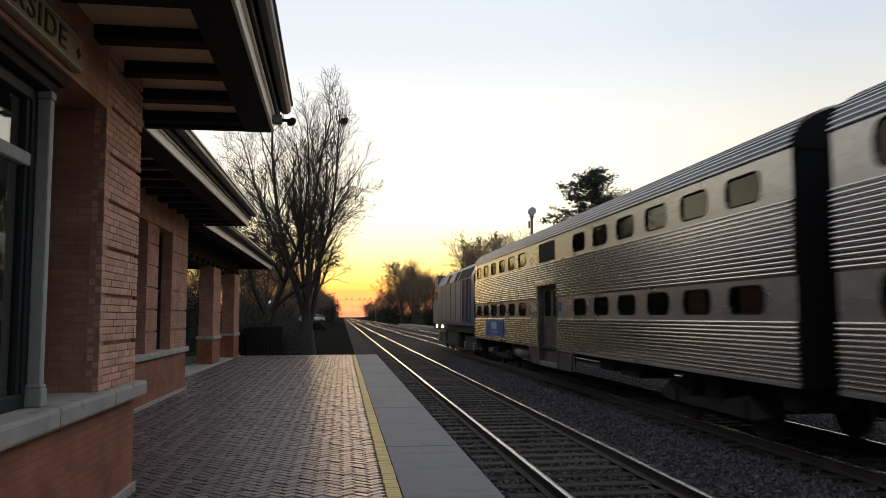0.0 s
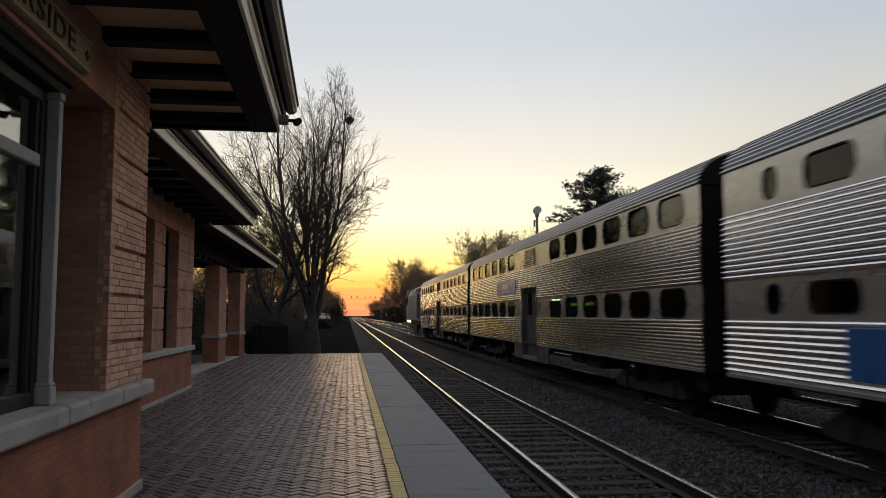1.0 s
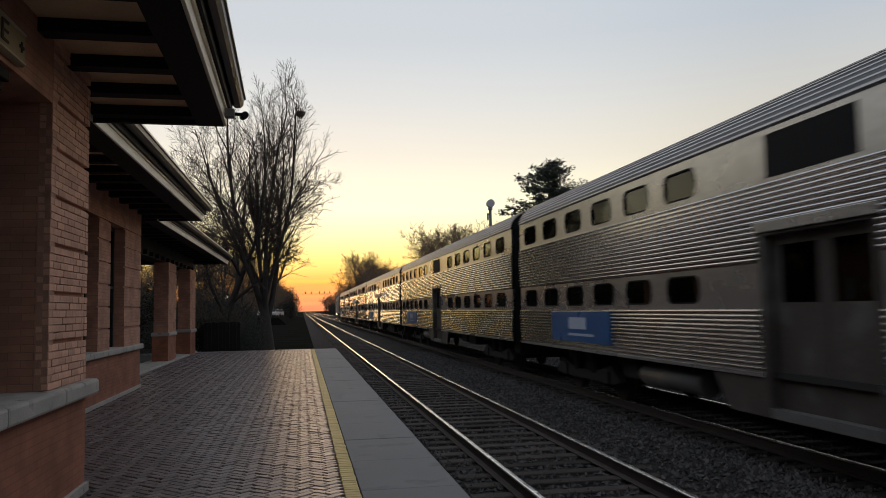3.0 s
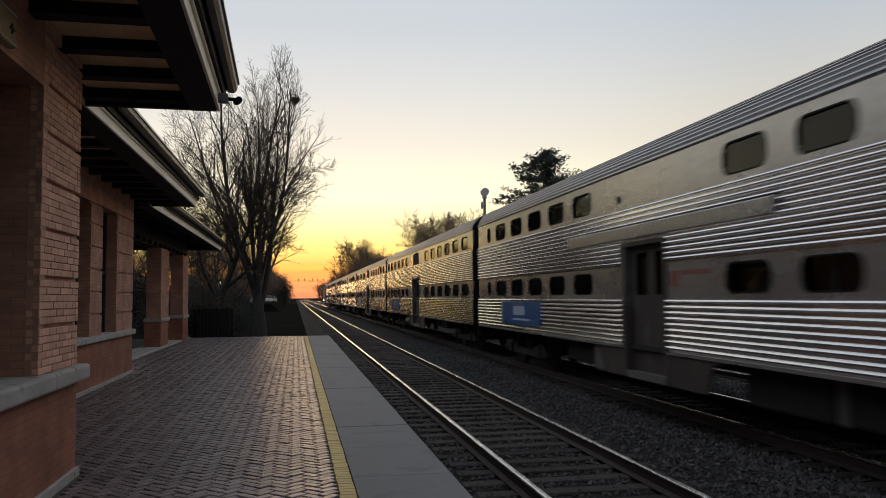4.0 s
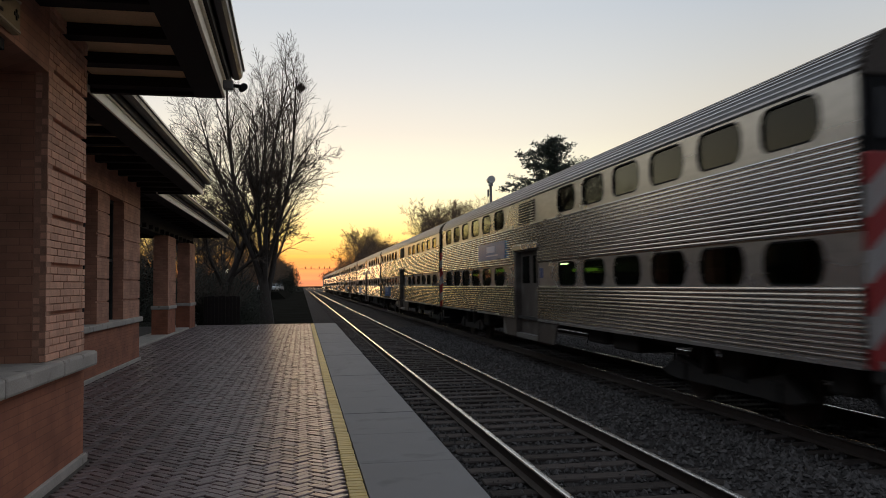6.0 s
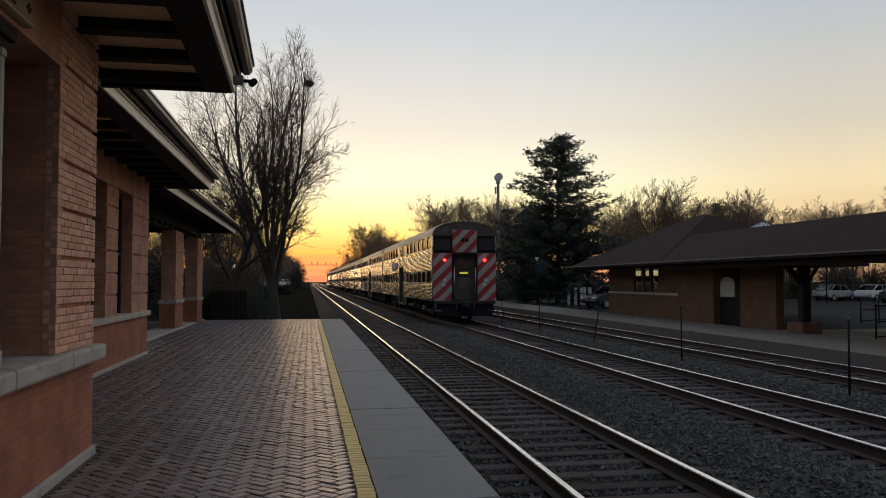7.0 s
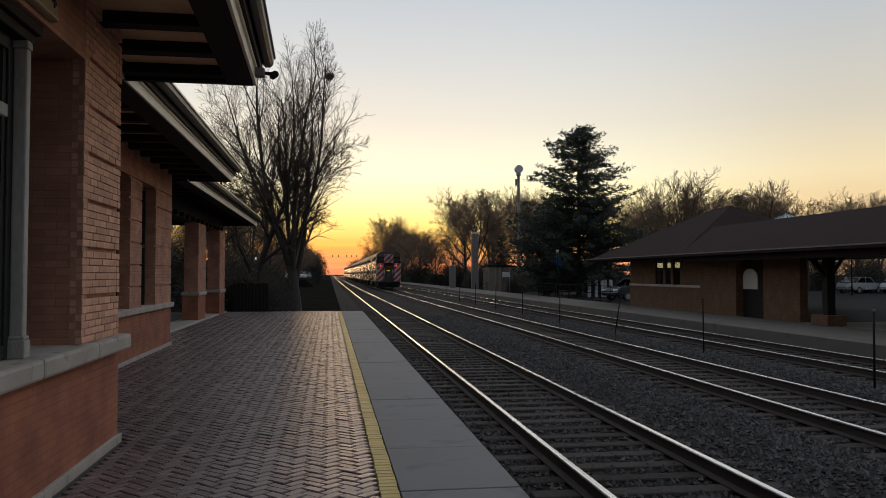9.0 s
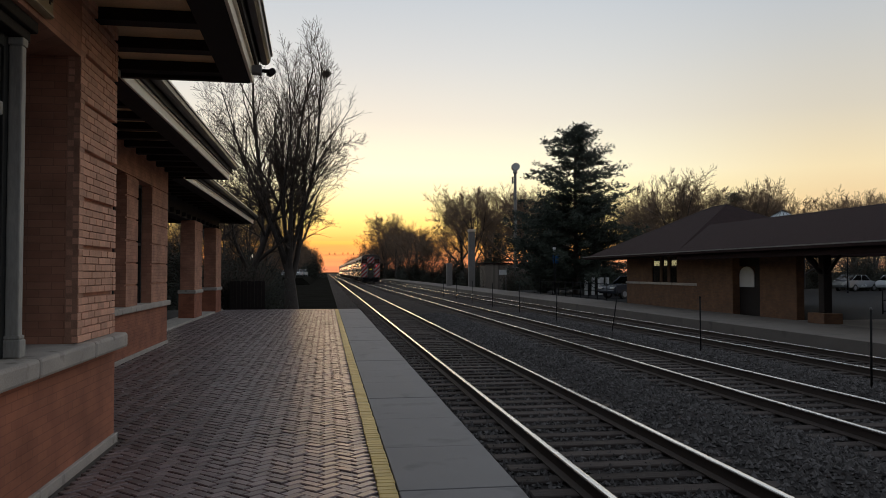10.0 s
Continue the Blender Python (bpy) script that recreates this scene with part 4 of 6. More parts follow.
        box(bm, -SIDE - 0.063, -SIDE - 0.059, ym - 0.9, ym + 0.6, z0 + 0.20 * h, z0 + 0.28 * h)
        part("panel_mark", flip(bm), M["pale"], bp, "pale plain mark")
    # corrugated roof: flat-topped ribs with narrow grooves
    pts, line, n = [], [], 30
    for i in range(n + 1):
        for u, out in ((0.0, 0.0), (0.30, 0.0), (0.50, 0.036), (0.78, 0.036)):
            a = math.pi * min(1.0, (i + u) / n)
            c, s_ = math.cos(a), math.sin(a)
            x, z = -SIDE * math.copysign(abs(c) ** 0.80, c), 4.13 + 0.68 * s_ ** 0.95
            pts.append((x - out * c, z + out * (0.35 + 0.65 * s_)))
            line.append((x * 0.955, z - 0.06))
            if i == n:
                break
    bm = B()
    sheet(bm, pts, r, f)
    part("roof", bm, M["roof_steel"], car, "ribbed steel roof")
    bm = B()
    sheet(bm, line[::4], r + 0.06, f - 0.06)
    part("ceiling_lining", bm, M["lining"], car)
    for yv, zv in ((3.1, 4.50), (-2.2, 4.50), (2.2, 4.50)):
        for sx in (-1, 1):
            bm = B()
            prism(bm, [(sx * 1.30, 4.47), (sx * 1.08, 4.64), (sx * 1.04, 4.60), (sx * 1.26, 4.43)], "y", yv - 0.28, yv + 0.28)
            part("roof_hatch", bm, M["tank"], car)
    for y in (-2.4, 3.1):
        bm = B()
        box(bm, -0.6, 0.6, y - 0.45, y + 0.45, 4.76, 4.835, 0.03)
        part("roof_vent", bm, M["steel_dull"], car)
    # floors and inner lining
    bm = B()
    box(bm, -SIDE + 0.06, SIDE - 0.06, r + 0.06, f - 0.06, 1.00, 1.08)
    part("floor", bm, M["under"], car)
    for s in (-1, 1):
        bm = B()
        box(bm, s * 0.45 if s > 0 else -SIDE + 0.24, SIDE - 0.24 if s > 0 else -0.45, r + 0.06, f - 0.06, 2.46, 2.56)
        part("gallery_deck", bm, M["seat"], car)
        for z0, z1, a, b in ((1.08, 1.93, r + 0.06, d0 - 0.14), (1.08, 1.93, d1 + 0.14, f - 0.06), (2.84, 3.50, r + 0.06, f - 0.06)):
            bm = B()
            box(bm, s * (SIDE - 0.09) - 0.01, s * (SIDE - 0.09) + 0.01, a, b, z0, z1)
            part("side_lining", bm, M["seat"], car)
        if kind == "sign":
            bm = B()
            box(bm, s * 0.9 - 0.2, s * 0.9 + 0.2, d0 + 0.05, d0 + 0.75, 2.42, 2.455, 0.01)
            part("vestibule_light", bm, M["lamp_lit"], car, "warm lit lamp in the entrance")
    bm = B()
    box(bm, 0.25, 0.29, r + 0.1, d0 - 0.6, 1.08, 2.46)
    part("seat_partition", bm, M["divider"], car, "dark green inner partition")
    bm = B()
    box(bm, 0.25, 0.29, d1 + 0.6, f - 0.1, 1.08, 2.46)
    part("seat_partition", bm, M["divider"], car, "dark green inner partition")
    for k in range(12):
        y = wins[k][0] + 0.2
        for s in (-1, 1):
            bm = B()
            box(bm, s * 1.0 - 0.42, s * 1.0 + 0.42, y, y + 0.14, 1.08, 2.16, 0.03)
            part("seat", bm, M["seat"], car)
            bm = B()
            box(bm, s * 1.2 - 0.22, s * 1.2 + 0.22, y, y + 0.14, 2.56, 3.66, 0.03)
            part("gallery_seat", bm, M["seat"], car)
    if kind == "sign":
        for s in (-1, 1):
            bm = B()
            box(bm, s * 1.24 - 0.05, s * 1.24 + 0.05, f - 10.2, f - 7.0, 2.31, 2.40)
            part("ceiling_light", bm, M["strip_lit"], car, "lit yellow-green ceiling light")
    # ends
    for e, y in ((-1, r), (1, f)):
        if cab_rear and e < 0:
            continue
        bm = B()
        a, b = sorted((y, y - e * 0.05))
        box(bm, -SIDE + 0.002, -0.45, a, b, 1.0, 4.15)
        box(bm, 0.45, SIDE - 0.002, a, b, 1.0, 4.15)
        box(bm, -0.45, 0.45, a, b, 3.1, 4.15)
        prism(bm, [(p[0] * 0.995, p[1] - 0.01) for p in pts], "y", a, b)
        part("end_wall", bm, M["black"], car, "black car end")
        bm = B()
        a, b = sorted((y, y + e * 0.36))
        box(bm, -0.72, -0.42, a, b, 0.95, 3.4, 0.04)
        box(bm, 0.42, 0.72, a, b, 0.95, 3.4, 0.04)
        box(bm, -0.42, 0.42, a, b, 3.1, 3.4, 0.04)
        part("diaphragm", bm, M["rubber"], car, "black rubber gangway diaphragm")
    if cab_rear:
        cab_end(car, r, pts)
    # trucks and equipment
    for y in (-8.9, 8.9):
        bm = B()
        for s in (-1, 1):
            prism(bm, [(y - 2.0, 0.42), (y - 1.5, 0.72), (y - 0.5, 0.52), (y + 0.5, 0.52), (y + 1.5, 0.72), (y + 2.0, 0.42), (y + 1.7, 0.34), (y - 1.7, 0.34)], "x", s * 1.06 - 0.07, s * 1.06 + 0.07)
            for k in (-0.55, 0.55):
                rod(bm, (s * 1.06, y + k, 0.5), (s * 1.06, y + k, 0.95), 0.11, 0.11, 8)
            for k in (-1.3, 1.3):
                box(bm, s * 1.06 - 0.12, s * 1.06 + 0.12, y + k - 0.16, y + k + 0.16, 0.33, 0.62, 0.03)
        box(bm, -1.0, 1.0, y - 0.3, y + 0.3, 0.45, 0.95)
        tk = part("truck", bm, M["under"], car, "grimy four-wheel truck")
        for k in (-1.3, 1.3):
            bm = B()
            for s in (-1, 1):
                rod(bm, (s * 0.68, y + k, 0.455), (s * 0.82, y + k, 0.455), 0.455, 0.455, 20)
            rod(bm, (-0.8, y + k, 0.455), (0.8, y + k, 0.455), 0.08, 0.08, 8)
            part("wheelset", bm, M["railweb"], tk)
    eq = [(-6.0, -4.8, 0.62, 0.98, "under"), (-4.4, -3.4, 0.66, 0.98, "under"), (5.9, 6.6, 0.55, 0.98, "under"), (-11.9, -11.4, 0.6, 1.0, "under")]
    if bold:
        eq = [(-3.9, -2.1, 0.40, 0.98, "under"), (-6.2, -4.2, 0.42, 0.98, "under"), (-4.15, -3.95, 0.40, 0.98, "tank"), (3.2, 5.2, 0.5, 0.98, "under"), (-11.9, -11.4, 0.6, 1.0, "under")]
    for a, b, z0, z1, m in eq:
        bm = B()
        box(bm, -1.2, -0.4, a, b, z0, z1, 0.05)
        part("equipment_box", bm, M[m], car, "underfloor equipment box")
    bm = B()
    if kind == "plain":
        rod(bm, (-1.15, 3.3, 0.70), (-1.15, 5.5, 0.70), 0.20, 0.20, 16)
    else:
        box(bm, -1.46, -0.9, d1 + 1.30, d1 + 1.85, 0.46, 0.98, 0.06)
    part("air_tank", bm, M["tank"], car, "pale grey air tank under the floor")
    bm = B()
    box(bm, -0.9, 0.9, -7.0, 7.0, 0.80, 1.0)
    part("centre_sill", bm, M["under"], car)
    return car


def cab_end(car, r, roof):
    """The driving end: red and white stripes, two marker lamps, dark centre door."""
    y0, y1 = r - 0.10, r
    for s in (-1, 1):
        bm = B()
        a, b = sorted((s * 0.60, s * 1.54))
        box(bm, a, b, y0, y1, 1.00, 3.30, 0.02)
        side = part("stripe_panel", bm, M["stripes"], car, "red and white diagonal warning stripes")
        bm = B()
        rod(bm, (s * 0.98, y0 - 0.05, 2.96), (s * 0.98, y0 + 0.01, 2.96), 0.06, 0.06, 14)
        part("marker_lamp", bm, M["red_lamp"], side, "lit red marker lamp")
        bm = B()
        for k in (-0.11, 0.11):
            rod(bm, (s * 1.0 + k * 0.3, y0 - 0.04, 1.90 + k), (s * 1.0 + k * 0.3, y0 + 0.01, 1.90 + k), 0.08, 0.08, 12)
        part("headlight", bm, M["plastic"], side, "unlit twin headlight")
        bm = B()
        a, b = sorted((s * 0.62, s * 1.50))
        box(bm, a + 0.06, b - 0.06, y0 - 0.005, y0 + 0.02, 3.44, 3.98)
        pane = part("cab_window", bm, M["glass_car"], car, "dark cab window")
        bm = B()
        box(bm, a, b, y0 + 0.02, y1, 3.30, 4.10)
        part("cab_window_wall", bm, M["black"], car)
        bm = B()
        rod(bm, (s * 0.52, y0 - 0.06, 1.15), (s * 0.52, y0 - 0.06, 2.6), 0.02, 0.02, 8)
        part("grab_rail", bm, M["steel_flat"], car)
        bm = B()
        rod(bm, (s * 1.42, y0 - 0.08, 0.55), (s * 1.42, y0 - 0.02, 1.10), 0.03, 0.03, 8)
        rod(bm, (s * 1.15, y0 - 0.08, 0.55), (s * 1.42, y0 - 0.08, 0.55), 0.025, 0.025, 8)
        part("corner_step", bm, M["tank"], car)
    bm = B()
    box(bm, -0.60, 0.60, y0 - 0.05, y1, 3.32, 4.42, 0.03)
    part("headboard", bm, M["stripes"], car, "striped panel over the end door")
    bm = B()
    prism(bm, [(p[0] * 0.997, p[1] - 0.005) for p in roof], "y", y0, y1)
    part("end_cap", bm, M["steel_dull"], car, "dull steel roof end")
    bm = B()
    for k in (-0.1, 0.1):
        rod(bm, (k, y0 - 0.09, 3.92), (k, y0 - 0.04, 3.92), 0.09, 0.09, 12)
    part("top_light", bm, M["black"], car)
    bm = B()
    box(bm, -0.60, 0.60, y0 + 0.25, y0 + 0.30, 1.0, 3.32)
    door = part("end_door", bm, M["steel_dull"], car, "grey steel end door")
    bm = B()
    box(bm, -0.34, 0.34, y0 + 0.235, y0 + 0.25, 2.15, 2.95)
    part("door_glass", bm, M["glass_car"], door)
    bm = B()
    box(bm, -0.62, 0.62, y0 - 0.15, y0 - 0.02, 3.20, 3.30, 0.02)
    part("hood", bm, M["black"], car)
    bm = B()
    box(bm, -0.20, 0.20, y0 + 0.20, y0 + 0.232, 2.30, 2.40)
    part("route_sign", bm, M["sign_lit"], car, "lit yellow route sign in the door glass")
    bm = B()
    box(bm, -0.62, -0.56, y0 - 0.06, y0 + 0.28, 1.0, 3.3)
    box(bm, 0.56, 0.62, y0 - 0.06, y0 + 0.28, 1.0, 3.3)
    part("door_jamb", bm, M["black"], car)
    bm = B()
    box(bm, -1.5, 1.5, y0 - 0.10, y1, 0.86, 1.02, 0.03)
    box(bm, -0.16, 0.16, y0 - 0.6, y0, 0.72, 0.98, 0.04)
    for x in (-0.45, 0.45):
        rod(bm, (x, y0 - 0.12, 0.9), (x * 0.8, y0 - 0.14, 0.35), 0.03, 0.03, 8)
    part("coupler", bm, M["under"], car, "knuckle coupler and buffer beam")
    bm = B()
    prism(bm, [(-1.35, 0.28), (1.35, 0.28), (1.45, 0.88), (-1.45, 0.88)], "y", y0 + 0.02, y0 + 0.10)
    part("pilot_plate", bm, M["black"], car, "black pilot plate under the cab end")


def locomotive():
    lo = thing("locomotive", "grey and dark blue diesel passenger locomotive with cowl body", "locomotive", group="")
    r, f = -8.2, 8.2
    prof = [(-1.5, 1.5), (-1.5, 3.80), (-1.28, 4.30), (-0.75, 4.62), (0.75, 4.62), (1.28, 4.30), (1.5, 3.80), (1.5, 1.5)]
    bm = B()
    prism(bm, prof, "y", r + 0.75, f - 2.6)
    part("body", bm, M["loco"], lo, "pale grey cowl body")
    bm = B()
    prism(bm, [(a * 1.006, b + 0.008) for a, b in prof], "y", r, r + 0.75)
    part("rear_end", bm, M["loco_blue"], lo, "dark blue end")
    bm = B()
    prism(bm, [(f - 2.6, 1.5), (f - 2.6, 4.50), (f - 1.2, 4.36), (f - 0.75, 3.1), (f, 2.8), (f, 1.5)], "x", -1.49, 1.49)
    part("cab_nose", bm, M["loco"], lo, "pale grey cab and nose")
    for s in (-1, 1):
        # fins behind, panel joints further forward
        for k in range(7):
            bm = B()
            y = r + 0.95 + k * 0.42
            box(bm, s * 1.5 - 0.035, s * 1.5 + 0.035, y, y + 0.09, 1.62, 3.74, 0.01)
            part("side_fin", bm, M["loco_blue"], lo, "dark blue vertical fin")
        for y in (-4.1, -2.2, -0.3, 1.6, 3.5):
            bm = B()
            box(bm, s * 1.5 - 0.012, s * 1.5 + 0.012, y, y + 0.05, 1.55, 3.78)
            part("panel_joint", bm, M["black"], lo)
        for y, w in ((-7.3, 1.9), (-5.2, 1.9), (-2.9, 1.3), (0.4, 1.1)):
            bm = B()
            prism(bm, [(s * 1.512, 3.80), (s * 1.30, 4.29), (s * 1.26, 4.27), (s * 1.47, 3.78)], "y", y, y + w)
            part("radiator_grille", bm, M["black"], lo, "dark radiator grille")
        bm = B()
        box(bm, s * 1.5 - 0.02, s * 1.5 + 0.02, r + 0.76, f - 2.6, 1.5, 1.72)
        part("sill_stripe", bm, M["loco_blue"], lo, "dark blue sill stripe")
        bm = B()
        box(bm, s * 1.5 - 0.01, s * 1.5 + 0.01, f - 2.3, f - 1.5, 3.0, 3.8)
        part("cab_side_window", bm, M["glass_car"], lo, "dark cab side window")
        for y in (3.2, 5.9):
            bm = B()
            rod(bm, (s * 1.48, y, 1.36), (s * 1.54, y, 1.36), 0.09, 0.09, 12)
            part("step_light", bm, M["lamp_lit"], lo, "small lit lamp")
    for y in (-5.4, -2.2, 1.5):
        bm = B()
        rod(bm, (0, y, 4.62), (0, y, 4.76), 0.6, 0.6, 18)
        part("roof_fan", bm, M["black"], lo)
    bm = B()
    box(bm, -1.42, 1.42, r, f, 1.15, 1.5)
    part("frame", bm, M["black"], lo)
    bm = B()
    box(bm, -1.35, 1.35, -2.3, 2.3, 0.30, 1.15, 0.15)
    part("fuel_tank", bm, M["under"], lo)
    for y in (-5.4, 5.4):
        bm = B()
        box(bm, -1.0, 1.0, y - 0.4, y + 0.4, 0.5, 1.14)
        tk = part("truck", bm, M["under"], lo, "grimy locomotive truck")
        for s in (-1, 1):
            bm = B()
            prism(bm, [(y - 2.0, 0.50), (y - 1.6, 0.98), (y + 1.6, 0.98), (y + 2.0, 0.50), (y + 1.0, 0.42), (y - 1.0, 0.42)], "x", s * 1.12 - 0.1, s * 1.12 + 0.1)
            part("side_frame", bm, M["under"], tk)
            for k in (-1.37, 1.37):
                bm = B()
                box(bm, s * 1.2 - 0.12, s * 1.2 + 0.12, y + k - 0.17, y + k + 0.17, 0.36, 0.70, 0.03)
                part("axle_box", bm, M["tank"], tk, "pale grey axle box")
                bm = B()
                rod(bm, (s * 0.68, y + k, 0.508), (s * 0.82, y + k, 0.508), 0.508, 0.508, 20)
                part("wheel", bm, M["railweb"], tk)
    return lo


plain = passenger_car("plain", "stainless steel double-deck coach with fine corrugations and dark windows")
signed = passenger_car("sign", "stainless steel double-deck coach with a large blue panel and louvre")
bold = passenger_car("bold", "stainless steel double-deck coach with coarse bright corrugations")
cab_plain = passenger_car("plain", "double-deck coach whose end has red and white stripes", True)
cab_sign = passenger_car("sign", "last double-deck coach with striped cab end and red lamps", True)
here = Matrix.Identity(4)
PITCH = 25.85
train = [plain, signed, bold, copy_thing(plain, here), copy_thing(plain, here), copy_thing(bold, here), cab_plain, cab_sign]
loco = locomotive()
# metres that the train has gone since the start
RUN = [(0, 0.0), (0.5, 14.0), (1.0, 28.75), (1.5, 44.2), (2.0, 59.4), (2.5, 74.4), (4.0, 119.3), (4.5, 134.4), (5.0, 148.9), (5.5, 163.8), (7.5, 223.5), (9.0, 270.5), (10.0, 303.0)]


def motions():
    """The whole train runs up the middle track."""
    gap_1 = 9.15
    for i, car in enumerate(train):
        mid = gap_1 + PITCH / 2 - PITCH * i
        walk(car, [(t, pose(TRACKS[1], mid + s, 0)) for t, s in RUN])
    walk(loco, [(t, pose(TRACKS[1], gap_1 + PITCH + 8.45 + s, 0)) for t, s in RUN])


# ---------------------------------------------------------------- trees
class Tubes:
    """Collects tapered branches into one mesh."""

    def __init__(self):
        self.v, self.f = [], []

    def add(self, pts, radii, n):
        base = len(self.v)
        for i, (p, r) in enumerate(zip(pts, radii)):
            d = (pts[min(i + 1, len(pts) - 1)] - pts[max(i - 1, 0)]).normalized()
            a = d.orthogonal().normalized()
            c = d.cross(a)
            for k in range(n):
                t = 2 * math.pi * k / n
                self.v.append(tuple(p + (a * math.cos(t) + c * math.sin(t)) * r))
        for i in range(len(pts) - 1):
            for k in range(n):
                q, k2 = base + i * n, (k + 1) % n
                self.f.append((q + k, q + k2, q + n + k2, q + n + k))


def grow(rng, out, p, d, length, r, level, spec):
    """One branch and all that springs from it. spec: per level (children, length ratio, angle, first child's place)."""
    steps = 6 if level < 2 else (4 if level < 3 else 3)
    pts, radii = [p.copy()], [r]
    d = d.normalized()
    wander = spec["wander"] * (0.075 + 0.05 * level)
    for i in range(steps):
        d = (d + Vector((rng.gauss(0, wander), rng.gauss(0, wander), rng.gauss(0, wander) + spec["up"]))).normalized()
        p = p + d * (length / steps)
        pts.append(p.copy())
        radii.append(max(spec["tip"], r * (1 - 0.75 * (i + 1) / steps)))
    target = out[0] if level < 2 else out[1]
    target.add(pts, radii, 8 if level == 0 else (6 if level == 1 else (4 if level == 2 else 3)))
    if level >= len(spec["levels"]):
        return
    count, ratio, angle, first = spec["levels"][level]
    for k in range(count):
        t = first + (1 - first) * (k + rng.random()) / count
        i = min(int(t * steps), steps - 1)
        q = pts[i].lerp(pts[i + 1], t * steps - i)
        axis = (pts[i + 1] - pts[i]).normalized()
        side = axis.orthogonal().normalized()
        turn = Matrix.Rotation(2.4 * k + rng.uniform(-0.5, 0.5), 3, axis)
        ang = radians(angle) * rng.uniform(0.6, 1.3)
        nd = axis * math.cos(ang) + (turn @ side) * math.sin(ang)
        grow(rng, out, q, nd, length * ratio * (1.15 - 0.45 * t) * rng.uniform(0.75, 1.2), max(spec["tip"], radii[i] * (0.50 if level else 0.55)), level + 1, spec)


def bare_tree(name, label, seed, height, radius, spec, at, mats=("bark", "twig"), lean=(0, 0, 1)):
    rng = random.Random(seed)
    tree = thing(name, label, "tree", at)
    trunk, crown = Tubes(), Tubes()
    grow(rng, (trunk, crown), Vector((0, 0, -0.3)), Vector(lean), height, radius, 0, spec)
    raw("trunk", trunk.v, trunk.f, M[mats[0]], tree, True)
    raw("crown", crown.v, crown.f, M[mats[1]], tree)
    return tree


VASE = {"up": 0.055, "tip": 0.007, "wander": 0.5, "levels": [(11, 2.95, 20, 0.35), (13, 0.30, 30, 0.22), (8, 0.45, 34, 0.12), (8, 0.55, 34, 0.10)]}
SLIM = {"up": 0.10, "tip": 0.009, "wander": 0.6, "levels": [(9, 0.80, 27, 0.16), (9, 0.48, 34, 0.14), (9, 0.46, 36, 0.12), (6, 0.50, 34, 0.15)]}
LEANER = {"up": 0.05, "tip": 0.009, "wander": 1.0, "levels": [(8, 0.68, 42, 0.25), (8, 0.50, 42, 0.12), (8, 0.48, 40, 0.12), (6, 0.52, 36, 0.15)]}
BROAD = {"up": 0.05, "tip": 0.009, "wander": 0.55, "levels": [(11, 0.72, 42, 0.25), (9, 0.50, 38, 0.15), (9, 0.44, 38, 0.12), (6, 0.50, 38, 0.1)]}

big = bare_tree("bare_tree", "tall bare tree with upright spreading limbs and fine twigs", 17, 4.3, 0.46, VASE, pose(-5.15, 46.5, -0.2, 0, 0, 330))
bare_tree("bare_tree", "crooked bare tree leaning beside the porch", 5, 8.6, 0.28, LEANER, pose(-8.4, 47.5, -0.2, 0, 0, 150), lean=(-0.30, 0.1, 1))
bare_tree("bare_tree", "slim bare tree behind the station roof", 8, 8.4, 0.22, LEANER, pose(-10.4, 50.0, -0.2, 0, 0, 20))
# bird's nest in the high fork
rng = random.Random(3)
tb = Tubes()
for k in range(160):
    a, e = rng.uniform(0, 6.28), rng.uniform(-1.2, 1.0)
    c = Vector((math.cos(a) * math.cos(e), math.sin(a) * math.cos(e), math.sin(e) * 0.8)) * rng.uniform(0.12, 0.24)
    d = Vector((rng.gauss(0, 1), rng.gauss(0, 1), rng.gauss(0, 0.5))).normalized() * 0.16
    tb.add([c - d, c + d], [0.014, 0.010], 3)
nest = raw("bird_nest", tb.v, tb.f, M["twig"])
crown_mesh = [c for c in big.children if c.name.startswith("crown")][0]
near_twig = min((big.matrix_basis @ v.co for v in crown_mesh.data.vertices), key=lambda p: (p - Vector((-2.97, 46.45, 13.76))).length)
nest.matrix_basis = Matrix.Translation(near_twig)
tagged(nest, "dark twiggy bird nest in the bare treetop", "nest")

# far trees take the twig colour that has the backlit haze in it
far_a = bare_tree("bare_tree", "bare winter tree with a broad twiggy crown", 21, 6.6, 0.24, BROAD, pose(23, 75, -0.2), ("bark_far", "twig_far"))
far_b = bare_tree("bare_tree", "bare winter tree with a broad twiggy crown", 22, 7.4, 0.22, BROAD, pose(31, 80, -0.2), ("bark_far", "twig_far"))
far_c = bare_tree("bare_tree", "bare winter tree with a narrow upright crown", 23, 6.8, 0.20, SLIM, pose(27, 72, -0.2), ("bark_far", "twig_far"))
for src, g in ((far_a, "trees behind the tracks"), (far_b, "trees behind the tracks"), (far_c, "trees behind the tracks")):
    tagged(src, group=g)
rng = random.Random(9)


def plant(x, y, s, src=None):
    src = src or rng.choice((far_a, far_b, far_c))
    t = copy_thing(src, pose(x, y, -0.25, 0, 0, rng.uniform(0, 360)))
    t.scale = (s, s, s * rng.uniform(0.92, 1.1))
    return t


